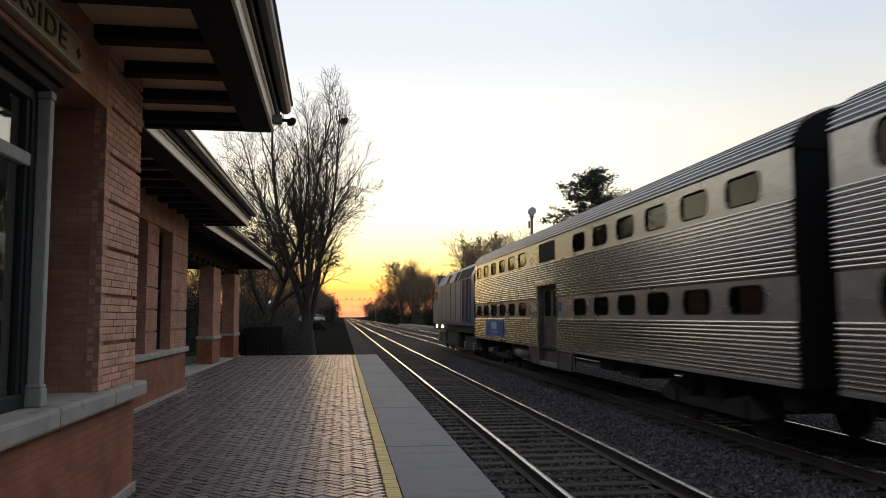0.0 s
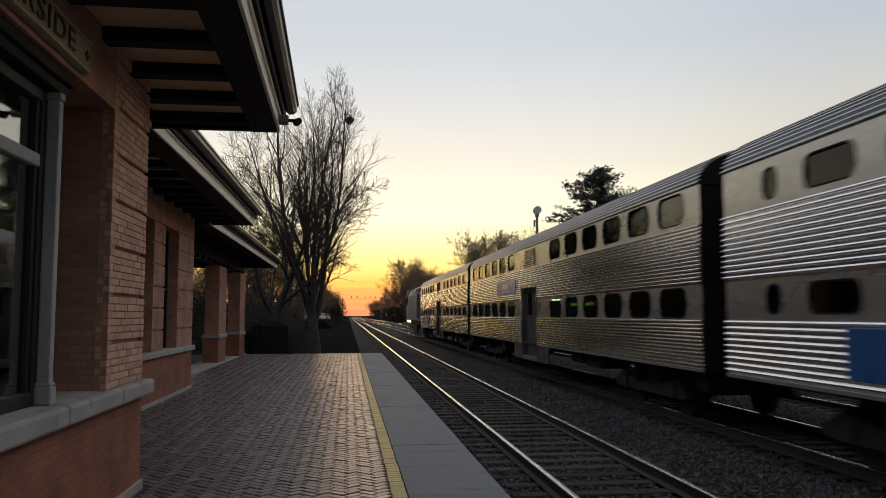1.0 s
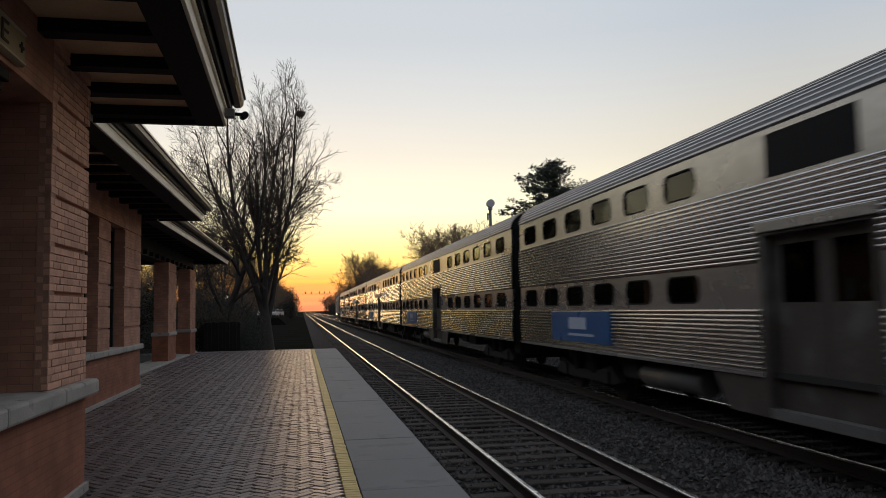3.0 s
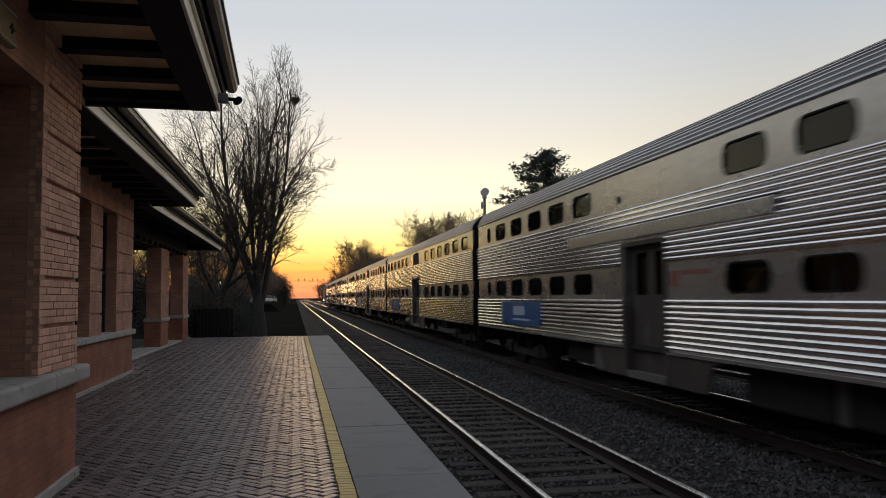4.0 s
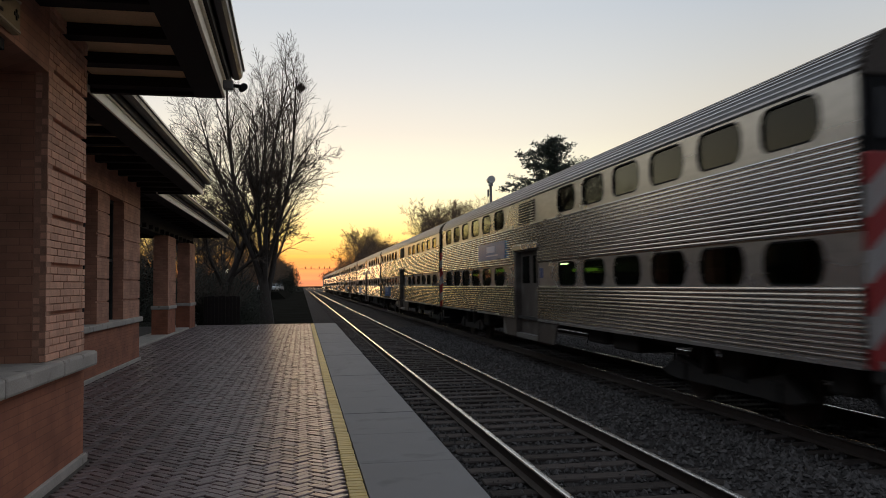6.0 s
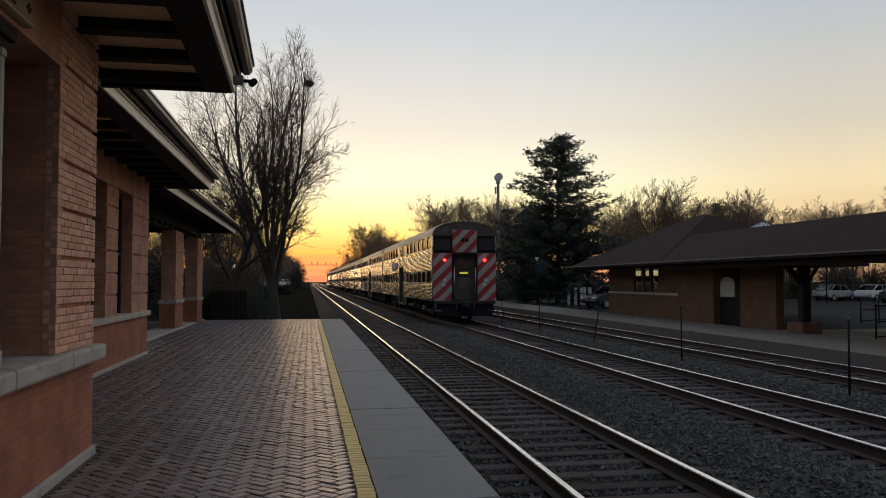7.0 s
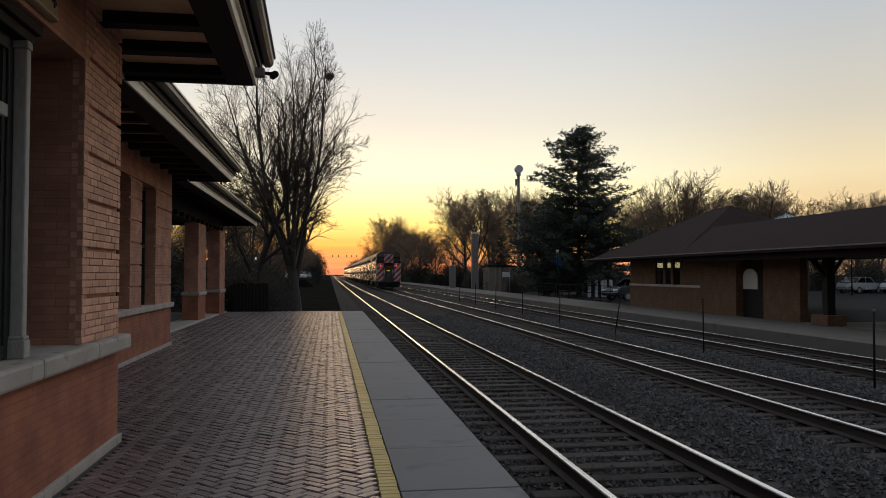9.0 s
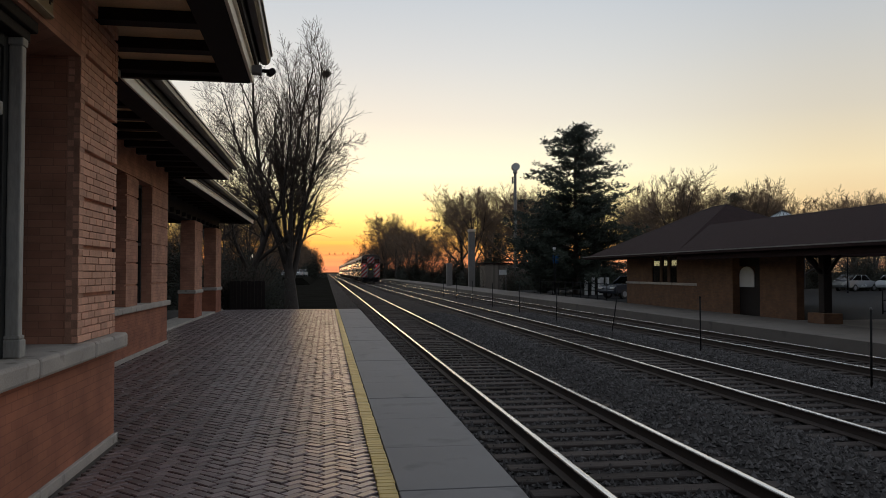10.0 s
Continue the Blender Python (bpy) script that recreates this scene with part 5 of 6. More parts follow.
# behind the opposite station and its car park
for x, y, s in ((26, 62, 1.0), (30, 66, 1.05), (35, 64, 0.9), (38, 70, 0.95), (45, 74, 1.0), (50, 70, 0.95), (54, 78, 1.0), (60, 76, 1.0), (66, 80, 1.05), (58, 66, 0.8),
                (48, 86, 1.05), (40, 84, 1.0), (72, 84, 1.05), (64, 92, 1.1), (34, 90, 1.0), (28, 88, 1.0), (24, 95, 1.0), (70, 72, 0.95), (56, 60, 0.75), (78, 90, 1.0)):
    plant(x, y, s * (1.06 if x < 42 else 1.06))
# up the line on the right
for k, (x, y, s) in enumerate(((19, 118, 1.05), (23, 125, 1.15), (27, 118, 1.1), (21, 138, 1.2), (26, 142, 1.15), (31, 130, 1.1), (17, 150, 0.9), (15.5, 165, 1.0), (18, 172, 1.1), (22, 160, 1.1), (16, 185, 1.2),
                (20, 190, 1.2), (15, 205, 1.15), (18, 220, 1.2), (15, 240, 1.2), (19, 255, 1.2), (15, 280, 1.2), (18, 310, 1.3), (15, 340, 1.2), (16, 380, 1.2), (14, 430, 1.2), (14, 500, 1.2), (14, 580, 1.2), (24, 105, 1.0), (30, 108, 1.0))):
    plant(x, y, s * (1.38 if y < 150 else 1.0), far_a if k % 2 else far_b)
# a tall clump further up the line
for x, y, s in ((13.6, 226, 1.85), (15.8, 246, 1.95), (18.0, 232, 1.75), (17.0, 214, 1.55)):
    plant(x, y, s, far_a if x < 16 else far_b)
# along the line on the left
for x, y, s in ((-9, 62, 0.8), (-12, 70, 0.9), (-9, 78, 0.75), (-10, 92, 0.8), (-13, 100, 1.0), (-9.5, 112, 0.75), (-9.5, 130, 0.8), (-9, 150, 0.8), (-9, 175, 0.8), (-9, 200, 0.85), (-9, 235, 0.85),
                (-9, 270, 0.9), (-9, 310, 0.9), (-9, 360, 0.9), (-9, 420, 1.0), (-9, 500, 1.0), (-16, 58, 0.9), (-20, 66, 1.0), (-24, 60, 0.9), (-30, 72, 1.0), (-18, 84, 1.0)):
    plant(x, y, s)
# added beyond the street behind the station, to darken what the train mirrors
for k in range(26):
    plant(-25 - 9 * rng.random(), -6 + 6.2 * k, 0.9 + 0.3 * rng.random())
# what the station's panes mirror, across the tracks behind the camera's view
for x, y, s in ((22, 8, 1.0), (27, -2, 1.1), (24, -14, 1.0), (30, 14, 1.0)):
    plant(x, y, s)


def clumps(rng, n, centre, size, leaf):
    """Small leaf tufts over an uneven ellipsoid."""
    v, f = [], []
    lobes = [(Vector((rng.uniform(-0.7, 0.7), rng.uniform(-0.7, 0.7), rng.uniform(0.05, 0.75))), rng.uniform(0.30, 0.6)) for _ in range(9)]
    for _ in range(n):
        c, rad = rng.choice(lobes)
        d = Vector((rng.gauss(0, 1), rng.gauss(0, 1), rng.gauss(0, 1))).normalized() * rad * rng.random() ** 0.4
        p = c + d
        if p.z < 0:
            p.z = -p.z * 0.4
        p = Vector((p.x * size[0], p.y * size[1], p.z * size[2])) + Vector(centre)
        a = Vector((rng.gauss(0, 1), rng.gauss(0, 1), rng.gauss(0, 1))).normalized()
        b = a.orthogonal().normalized()
        s = leaf * rng.uniform(0.5, 1.3)
        i = len(v)
        v += [tuple(p - a * s), tuple(p + b * s * 0.5), tuple(p + a * s), tuple(p - b * s * 0.5)]
        f.append((i, i + 1, i + 2, i + 3))
    return v, f


def shrub(label, seed, at, size, n=2600, leaf=0.10):
    rg = random.Random(seed)
    s = thing("shrub", label, "shrub", at, "shrubs by the line")
    tb = Tubes()
    for k in range(120):
        a = rg.uniform(0, 6.28)
        q = Vector((math.cos(a) * size[0] * rg.uniform(0.2, 0.9), math.sin(a) * size[1] * rg.uniform(0.2, 0.9), size[2] * rg.uniform(0.6, 1.15)))
        tb.add([Vector((0, 0, 0)), q * 0.5 + Vector((0, 0, 0.15 * size[2])), q], [0.030, 0.016, 0.005], 3)
    raw("branchwork", tb.v, tb.f, M["twig"], s)
    v, f = clumps(rg, n, (0, 0, 0), size, leaf)
    raw("foliage", v, f, M["leaf"], s)
    return s


bush = shrub("dense dark leafy shrub beyond the platform end", 1, pose(-7.0, 41.6, -0.3), (1.9, 1.5, 2.4), 6500, 0.055)
bush_b = shrub("tangled dark shrub under the bare trees", 2, pose(-7.2, 48.5, -0.3), (1.8, 1.8, 2.6), 6500, 0.060)
rng = random.Random(12)
# the last 26 are added to hide the horizon glow from the train windows
for x, y, s in ((-7.9, 41.2, 0.95), (-9.6, 42.0, 1.0), (-7.2, 44.5, 0.9), (-8.0, 53, 1.0), (-8.5, 52, 1.2), (-8.5, 50, 1.15), (-6.2, 58, 1.1), (-6.8, 60, 1.3), (-5.6, 66, 1.3), (-6.6, 74, 1.5), (-6.0, 82, 1.5), (-6.4, 90, 1.6),
                (-6.2, 100, 1.7), (-6.4, 112, 1.8), (-6.2, 125, 1.9), (-6.2, 140, 2.0), (-6.3, 158, 2.1), (-6.3, 178, 2.2), (-6.3, 200, 2.3), (-6.4, 230, 2.4), (-6.4, 265, 2.5), (-6.5, 310, 2.6), (-6.6, 370, 2.6),
                (-9.4, 64, 1.6), (-10, 80, 1.7), (-9.5, 98, 1.9), (-9.5, 120, 2.0), (-11, 56, 1.4), (-13, 60, 1.4),
                (13.8, 72, 1.1), (15.5, 76, 1.3), (17.5, 80, 1.4), (15, 86, 1.5), (18, 92, 1.6), (15, 98, 1.6), (17, 106, 1.8), (15, 115, 2.0), (18, 126, 2.2), (14.6, 132, 2.0), (15, 148, 2.2), (14.5, 165, 2.4), (14.5, 185, 2.5),
                (14.5, 210, 2.6), (14.5, 240, 2.8), (14.5, 280, 3.0), (14.5, 330, 3.2), (14, 390, 3.3), (14, 470, 3.4), (21, 100, 1.9), (24, 92, 1.8), (28, 96, 2.0), (22, 112, 2.2), (27, 112, 2.2), (24, 130, 2.6), (20, 150, 2.6), (30, 122, 2.4), (35, 102, 2.2),
                (24, 64, 1.3), (28, 70, 1.5), (33, 74, 1.6), (39, 76, 1.7), (45, 80, 1.8), (52, 82, 1.8), (59, 84, 1.9), (66, 88, 2.0), (74, 92, 2.0), (47, 68, 1.4), (62, 74, 1.6), (80, 80, 1.9), (21, 68, 1.2)) + tuple((-27 - 3 * (k % 2), -8 + 6 * k, 2.7) for k in range(26)):
    if -8 < x < 0 and y >= 200:
        s *= 1.5
        x = -4.3 - 1.75 * s
    elif x < 0 and y > 54:
        x, s = (-5.0 - 1.8 * s - (6.0 if y < 200 else 0) if x > -8 else x - 2.0), s * 0.95
    if x > 0:
        s *= 0.72 if x < 36 else 1.0
    t = copy_thing(bush if rng.random() < 0.5 else bush_b, pose(x, y, -0.35, 0, 0, rng.uniform(0, 360)))
    t.scale = (s, s, s * rng.uniform(0.9, 1.15))


def conifer(name, label, seed, height, spread, at, tufts=9):
    """Dark conifer: whorls of drooping limbs with needle sprays, thinning towards the top."""
    rg = random.Random(seed)
    c = thing(name, label, "conifer tree", at)
    tb, v, f = Tubes(), [], []
    tb.add([Vector((0, 0, -0.3)), Vector((0.05, 0, height * 0.5)), Vector((0, 0.05, height * 0.98))], [0.26, 0.16, 0.02], 8)
    z = 0.9
    while z < height * 0.985:
        t = z / height
        reach = spread * (1 - t) ** 0.56 * (0.75 + 0.25 * min(1, t * 5)) + 0.3
        for k in range(10 if t < 0.5 else 6):
            a = rg.uniform(0, 6.28)
            length = reach * rg.uniform(0.55, 1.15)
            d = Vector((math.cos(a), math.sin(a), 0))
            p0 = Vector((0, 0, z))
            p1 = p0 + d * length * 0.55 + Vector((0, 0, length * rg.uniform(-0.02, 0.16)))
            p2 = p0 + d * length + Vector((0, 0, length * rg.uniform(0.0, 0.34)))
            tb.add([p0, p1, p2], [0.045 * (1 - t) + 0.012, 0.02, 0.006], 3)
            m = max(5, int(length * tufts * 2.6))
            for j in range(m):
                u = 0.18 + 0.84 * (j + rg.random()) / m
                q = p0.lerp(p1, u / 0.55) if u < 0.55 else p1.lerp(p2, (u - 0.55) / 0.45)
                q = q + Vector((rg.gauss(0, 0.16), rg.gauss(0, 0.16), rg.gauss(0, 0.10)))
                for w in range(3):
                    e = (d * rg.uniform(0.2, 1) + Vector((rg.gauss(0, 0.7), rg.gauss(0, 0.7), rg.gauss(0.25, 0.5)))).normalized()
                    b = e.orthogonal().normalized()
                    s = rg.uniform(0.12, 0.30)
                    i = len(v)
                    v += [tuple(q), tuple(q + e * s * 0.55 + b * s * 0.22), tuple(q + e * s), tuple(q + e * s * 0.55 - b * s * 0.22)]
                    f.append((i, i + 1, i + 2, i + 3))
        z += 0.32 if t < 0.8 else 0.26
    raw("trunk", tb.v, tb.f, M["bark"], c, True)
    raw("needles", v, f, M["needle"], c)
    return c


conifer("conifer_tree", "tall dark evergreen conifer with open ragged top", 31, 14.2, 6.4, pose(16.8, 61.3, -0.25), 9)
small = conifer("conifer_tree", "dark pointed conifer among the bare trees", 32, 9.8, 2.6, pose(35.5, 70, -0.25), 7)
for x, y, s in ((21.5, 112, 0.8), (15.4, 66, 0.55), (19.6, 64.5, 0.6)):
    t = copy_thing(small, pose(x, y, -0.25, 0, 0, 70 * s))
    t.scale = (s, s, s)

# ---------------------------------------------------------------- things beside the line
siren = thing("siren_pole", "tall weathered pole with a pale drum siren on top", "pole", pose(15.85, 77.8, -0.3))
bm = B()
rod(bm, (0, 0, 0), (0, 0, 12.3), 0.19, 0.14, 12)
part("pole", bm, M["pole"], siren)
bm = B()
rod(bm, (0, 0, 12.25), (0, 0, 12.55), 0.24, 0.24, 16)
rod(bm, (0.0, -0.4, 12.9), (0.0, 0.35, 12.9), 0.40, 0.36, 20)
rod(bm, (0.0, 0.35, 12.9), (0.0, 0.6, 12.9), 0.22, 0.22, 16)
part("siren_drum", bm, M["plastic"], siren, "grey drum-shaped siren head")
bm = B()
box(bm, -0.34, -0.2, -0.15, 0.15, 11.2, 11.9, 0.02)
part("control_box", bm, M["tank"], siren)

pole = thing("concrete_post", "tall square grey concrete post behind the platform", "post", pose(13.6, 90, -0.3))
bm = B()
box(bm, -0.38, 0.38, -0.3, 0.3, 0, 6.9, 0.05)
part("shaft", bm, M["pole"], pole)
bm = B()
box(bm, -0.42, 0.42, -0.34, 0.34, 6.9, 7.15, 0.04)
part("cap", bm, M["stone"], pole)
post2 = thing("concrete_post", "short square grey concrete post behind the platform", "post", pose(11.9, 96, -0.3))
bm = B()
box(bm, -0.36, 0.36, -0.3, 0.3, 0, 3.3, 0.05)
part("shaft", bm, M["pole"], post2)

shed = thing("wooden_shed", "low weathered board shed behind the far platform", "shed", pose(16.2, 84, -0.3))
for k in range(16):
    bm = B()
    box(bm, -2.2 + k * 0.28, -2.2 + k * 0.28 + 0.265, -0.02, 0.02, 0, 3.0 + 0.02 * (k % 3))
    part("board", bm, M["board"], shed)
bm = B()
box(bm, -2.2, 2.3, 0.05, 3.0, 0, 2.9)
part("shed_body", bm, M["board"], shed)
bm = B()
box(bm, -2.4, 2.5, -0.15, 3.2, 3.05, 3.15)
part("shed_roof", bm, M["roof"], shed)


def lamp_post(label, at, h=3.6, lit=True):
    p = thing("street_lamp", label, "street lamp", at, "lamps round the station")
    bm = B()
    rod(bm, (0, 0, 0), (0, 0, 0.5), 0.11, 0.07, 12)
    rod(bm, (0, 0, 0.5), (0, 0, h), 0.055, 0.045, 12)
    part("post", bm, M["black"], p)
    bm = B()
    rod(bm, (0, 0, h), (0, 0, h + 0.30), 0.08, 0.13, 10)
    part("lantern", bm, M["lamp_dim"] if lit else M["plastic"], p, "small lit lantern" if lit else "unlit pale lantern")
    bm = B()
    rod(bm, (0, 0, h + 0.30), (0, 0, h + 0.45), 0.16, 0.03, 10)
    part("lantern_cap", bm, M["black"], p)
    return p


for x, y, h, lit in ((-11.6, 54, 3.6, False), (-10.2, 78, 3.4, True), (-9.2, 64, 3.0, False), (34, 44, 3.3, True), (40, 60, 3.4, True), (17, 48, 3.2, False), (13.63, 56.6, 3.55, False)):
    lamp_post("black street lamp with a small lantern" if not lit else "black street lamp with a lit lantern", pose(x, y, -0.1), h, lit)


def parked_car(label, mat, at, estate=False):
    c = thing("parked_car", label, "car", at, "parked cars")
    L = [(-2.2, 0.35), (-2.25, 0.62), (-2.1, 0.86), (-1.1, 0.98), (1.7 if not estate else 1.9, 1.0), (2.2, 0.9), (2.25, 0.5), (2.1, 0.32)]
    bm = B()
    prism(bm, L, "y", -0.88, 0.88)
    bmesh.ops.bevel(bm, geom=bm.edges[:], offset=0.07, segments=2, affect="EDGES")
    part("body", bm, mat, c)
    bm = B()
    top = [(-1.1, 0.97), (-0.35, 1.46), (1.0, 1.48), (1.85 if not estate else 2.1, 1.0)]
    prism(bm, top, "y", -0.76, 0.76)
    bmesh.ops.bevel(bm, geom=bm.edges[:], offset=0.05, segments=2, affect="EDGES")
    part("cabin_glass", bm, M["glass_car"], c, "dark car windows")
    bm = B()
    box(bm, -0.35, 1.02, -0.74, 0.74, 1.455, 1.50, 0.02)
    part("car_roof", bm, mat, c)
    for s in (-0.75, 0.75):
        for a, b in ((-1.05, -0.36), (0.30, 0.28), (1.75, 1.0)):
            bm = B()
            rod(bm, (a, s, 0.97), (b, s * 0.99, 1.47), 0.035, 0.035, 6)
            part("window_pillar", bm, mat, c)
    for x in (-1.4, 1.4):
        for s in (-0.80, 0.80):
            bm = B()
            rod(bm, (x, s - 0.1, 0.32), (x, s + 0.1, 0.32), 0.32, 0.32, 18)
            w = part("wheel", bm, M["rubber"], c)
            bm = B()
            rod(bm, (x, s - 0.105, 0.32), (x, s + 0.105, 0.32), 0.19, 0.19, 12)
            part("rim", bm, M["car_silver"], w)
    for s in (-0.6, 0.6):
        bm = B()
        box(bm, -2.26, -2.15, s - 0.2, s + 0.2, 0.64, 0.78, 0.03)
        part("headlight", bm, M["plastic"], c, "pale headlight")
    return c


cw = parked_car("white saloon car parked behind the station", M["car_white"], pose(49.5, 66, 0.14, 0, 0, 200))
cd = parked_car("dark saloon car parked beside the opposite station", M["car_dark"], pose(17.2, 50.5, 0.14, 0, 0, 20))
cs = parked_car("silver estate car parked in the car park", M["car_silver"], pose(45.5, 66.5, 0.14, 0, 0, 200), True)
for src, x, y, a in ((cs, 38.0, 68, 190), (cw, 34.4, 66, 190), (cs, 54, 66, 200), (cd, 46.5, 59, 200), (cw, 19.5, 55, 30),
                     (cw, -14.6, 62, 95), (cs, -16.2, 56, 92), (cd, -17.5, 50, 90), (cw, -8.9, 158, 80), (cs, -8.2, 170, 82), (cw, -10.2, 150, 78), (cs, -15.2, 74, 95), (cw, -15.4, 40, 95)):
    copy_thing(src, pose(x, y, 0.14 if x > 0 else 0.11 if x < -14 else 0.92, 0, 0, a))

bm = B()
prism(bm, [(-24, -0.5), (-20, 0.92), (-7.2, 0.92), (-5.6, -0.5)], "y", 136, 205)
single("embankment", bm, M["ground"], "dark grassy bank with parked cars on top", "bank", "structure")
# thin posts between the middle and far tracks
for k in range(9):
    y = 12.6 + 6.35 * k
    fp = thing("fence_post", "thin dark steel post between the tracks", "post", pose(6.3, y, -0.2, 0, 9 if k == 2 else rng.uniform(-1, 1), 0), "intertrack posts")
    bm = B()
    rod(bm, (0, 0, 0), (0, 0, 1.45), 0.020, 0.020, 8)
    part("post", bm, M["black"], fp)
    bm = B()
    rod(bm, (0, 0, 1.45), (0, 0, 1.50), 0.028, 0.015, 8)
    part("post_cap", bm, M["tank"] if k == 0 else M["black"], fp)


def rail_fence(label, x0, y0, x1, y1, n, h=1.05):
    f = thing("metal_fence", label, "fence")
    a, b = Vector((x0, y0, 0.14)), Vector((x1, y1, 0.14))
    for z in (0.12, h * 0.55, h):
        bm = B()
        rod(bm, a + Vector((0, 0, z)), b + Vector((0, 0, z)), 0.022, 0.022, 6)
        part("rail", bm, M["black"], f)
    for k in range(n + 1):
        p = a.lerp(b, k / n)
        bm = B()
        rod(bm, p, p + Vector((0, 0, h + 0.06)), 0.028, 0.028, 6)
        part("post", bm, M["black"], f)
    return f


rail_fence("dark steel pipe fence behind the far platform", 13.6, 62, 13.6, 45.5, 10)
rail_fence("dark steel handrail at the far platform steps", 13.7, 21.2, 18.5, 23.0, 4)
rail_fence("dark steel pipe fence beside the car park", 20, 30, 30, 36, 6)
for x, y in ((16.55, 58.0), (17.04, 57.8), (17.58, 58.0), (17.9, 58.2), (18.26, 58.0)):
    bl = thing("white_bollard", "pale post beside the car park", "bollard", pose(x, y, 0.14), "pale posts")
    bm = B()
    box(bm, -0.11, 0.11, -0.11, 0.11, 0, 1.35, 0.02)
    part("shaft", bm, M["plastic"], bl)


def board_fence(label, x0, x1, y, h):
    f = thing("board_fence", label, "fence", pose(0, y, -0.3))
    n = round((x1 - x0) / 0.16)
    for k in range(n):
        bm = B()
        box(bm, x0 + 0.16 * k + 0.004, x0 + 0.16 * k + 0.154, -0.012, 0.012, 0.02, h + 0.015 * (k * 7 % 3), 0.004)
        part("board", bm, M["darkwood"], f)
    for z in (0.5, h - 0.3):
        bm = B()
        box(bm, x0, x1, 0.014, 0.07, z, z + 0.09)
        part("fence_rail", bm, M["darkwood"], f)
    return f


board_fence("dark brown board fence at the end of the platform", -7.58, -5.98, 37.3, 1.78)
bm = B()
box(bm, -9.3, -8.15, 41.6, 42.3, -0.36, 0.64, 0.03)
single("concrete_kerb", bm, M["plastic"], "pale concrete block beside the street", "kerb")


def glass_pavilion():
    """A small building behind the opposite station, of which the glazed pyramid roof shows."""
    g = thing("glass_pavilion", "small brown pavilion with a pale glazed pyramid roof", "pavilion", pose(31.95, 56.5, 0.14))
    bm = B()
    box(bm, -1.0, 1.0, -1.0, 1.0, 0, 5.74)
    part("wall", bm, M["tan_brick"], g)
    ring = [(-1.06, -1.06), (1.06, -1.06), (1.06, 1.06), (-1.06, 1.06)]
    for (xa, ya), (xb, yb) in zip(ring, ring[1:] + ring[:1]):
        bm = B()
        v = [bm.verts.new(q) for q in ((xa, ya, 5.74), (xb, yb, 5.74), (0, 0, 6.6))]
        w = [bm.verts.new((q.co.x * 0.98, q.co.y * 0.98, q.co.z - 0.03)) for q in v]
        bm.faces.new(v)
        bm.faces.new(w[::-1])
        for k in range(3):
            bm.faces.new((v[k], w[k], w[(k + 1) % 3], v[(k + 1) % 3]))
        pane = part("roof_glazing", bm, M["glazing"], g, "pale roof glazing")
        for u in (0.0, 0.33, 0.67):
            bm = B()
            rod(bm, (xa + (xb - xa) * u, ya + (yb - ya) * u, 5.75), (0, 0, 6.61), 0.03, 0.025, 5)
            part("glazing_bar", bm, M["darkwood"], pane)


glass_pavilion()


blue = thing("blue_sign", "small blue sign on a thin dark post", "sign", pose(13.84, 57.0, 0.1))
bm = B()
rod(bm, (0, 0, 0), (0, 0, 3.1), 0.03, 0.03, 8)
part("post", bm, M["black"], blue)
bm = B()
box(bm, -0.22, 0.22, -0.05, -0.031, 2.45, 3.1, 0.008)
part("sign_plate", bm, M["blue"], blue, "plain blue plate")
white = thing("white_sign", "small white sign on a thin post behind the platform", "sign", pose(12.75, 70.0, 0.2))
bm = B()
rod(bm, (0.3, 0, 0), (0.3, 0, 1.9), 0.03, 0.03, 8)
part("post", bm, M["pole"], white)
bm = B()
box(bm, -0.35, 0.35, -0.05, -0.031, 1.45, 1.9, 0.008)
part("sign_plate", bm, M["plastic"], white, "plain white plate")
bm = B()
box(bm, 13.402, 19.0, -10, 26.0, -0.4, 0.19, 0.01)
single("station_forecourt", bm, M["forecourt"], "worn pale concrete forecourt under the canopy", "forecourt", "structure")


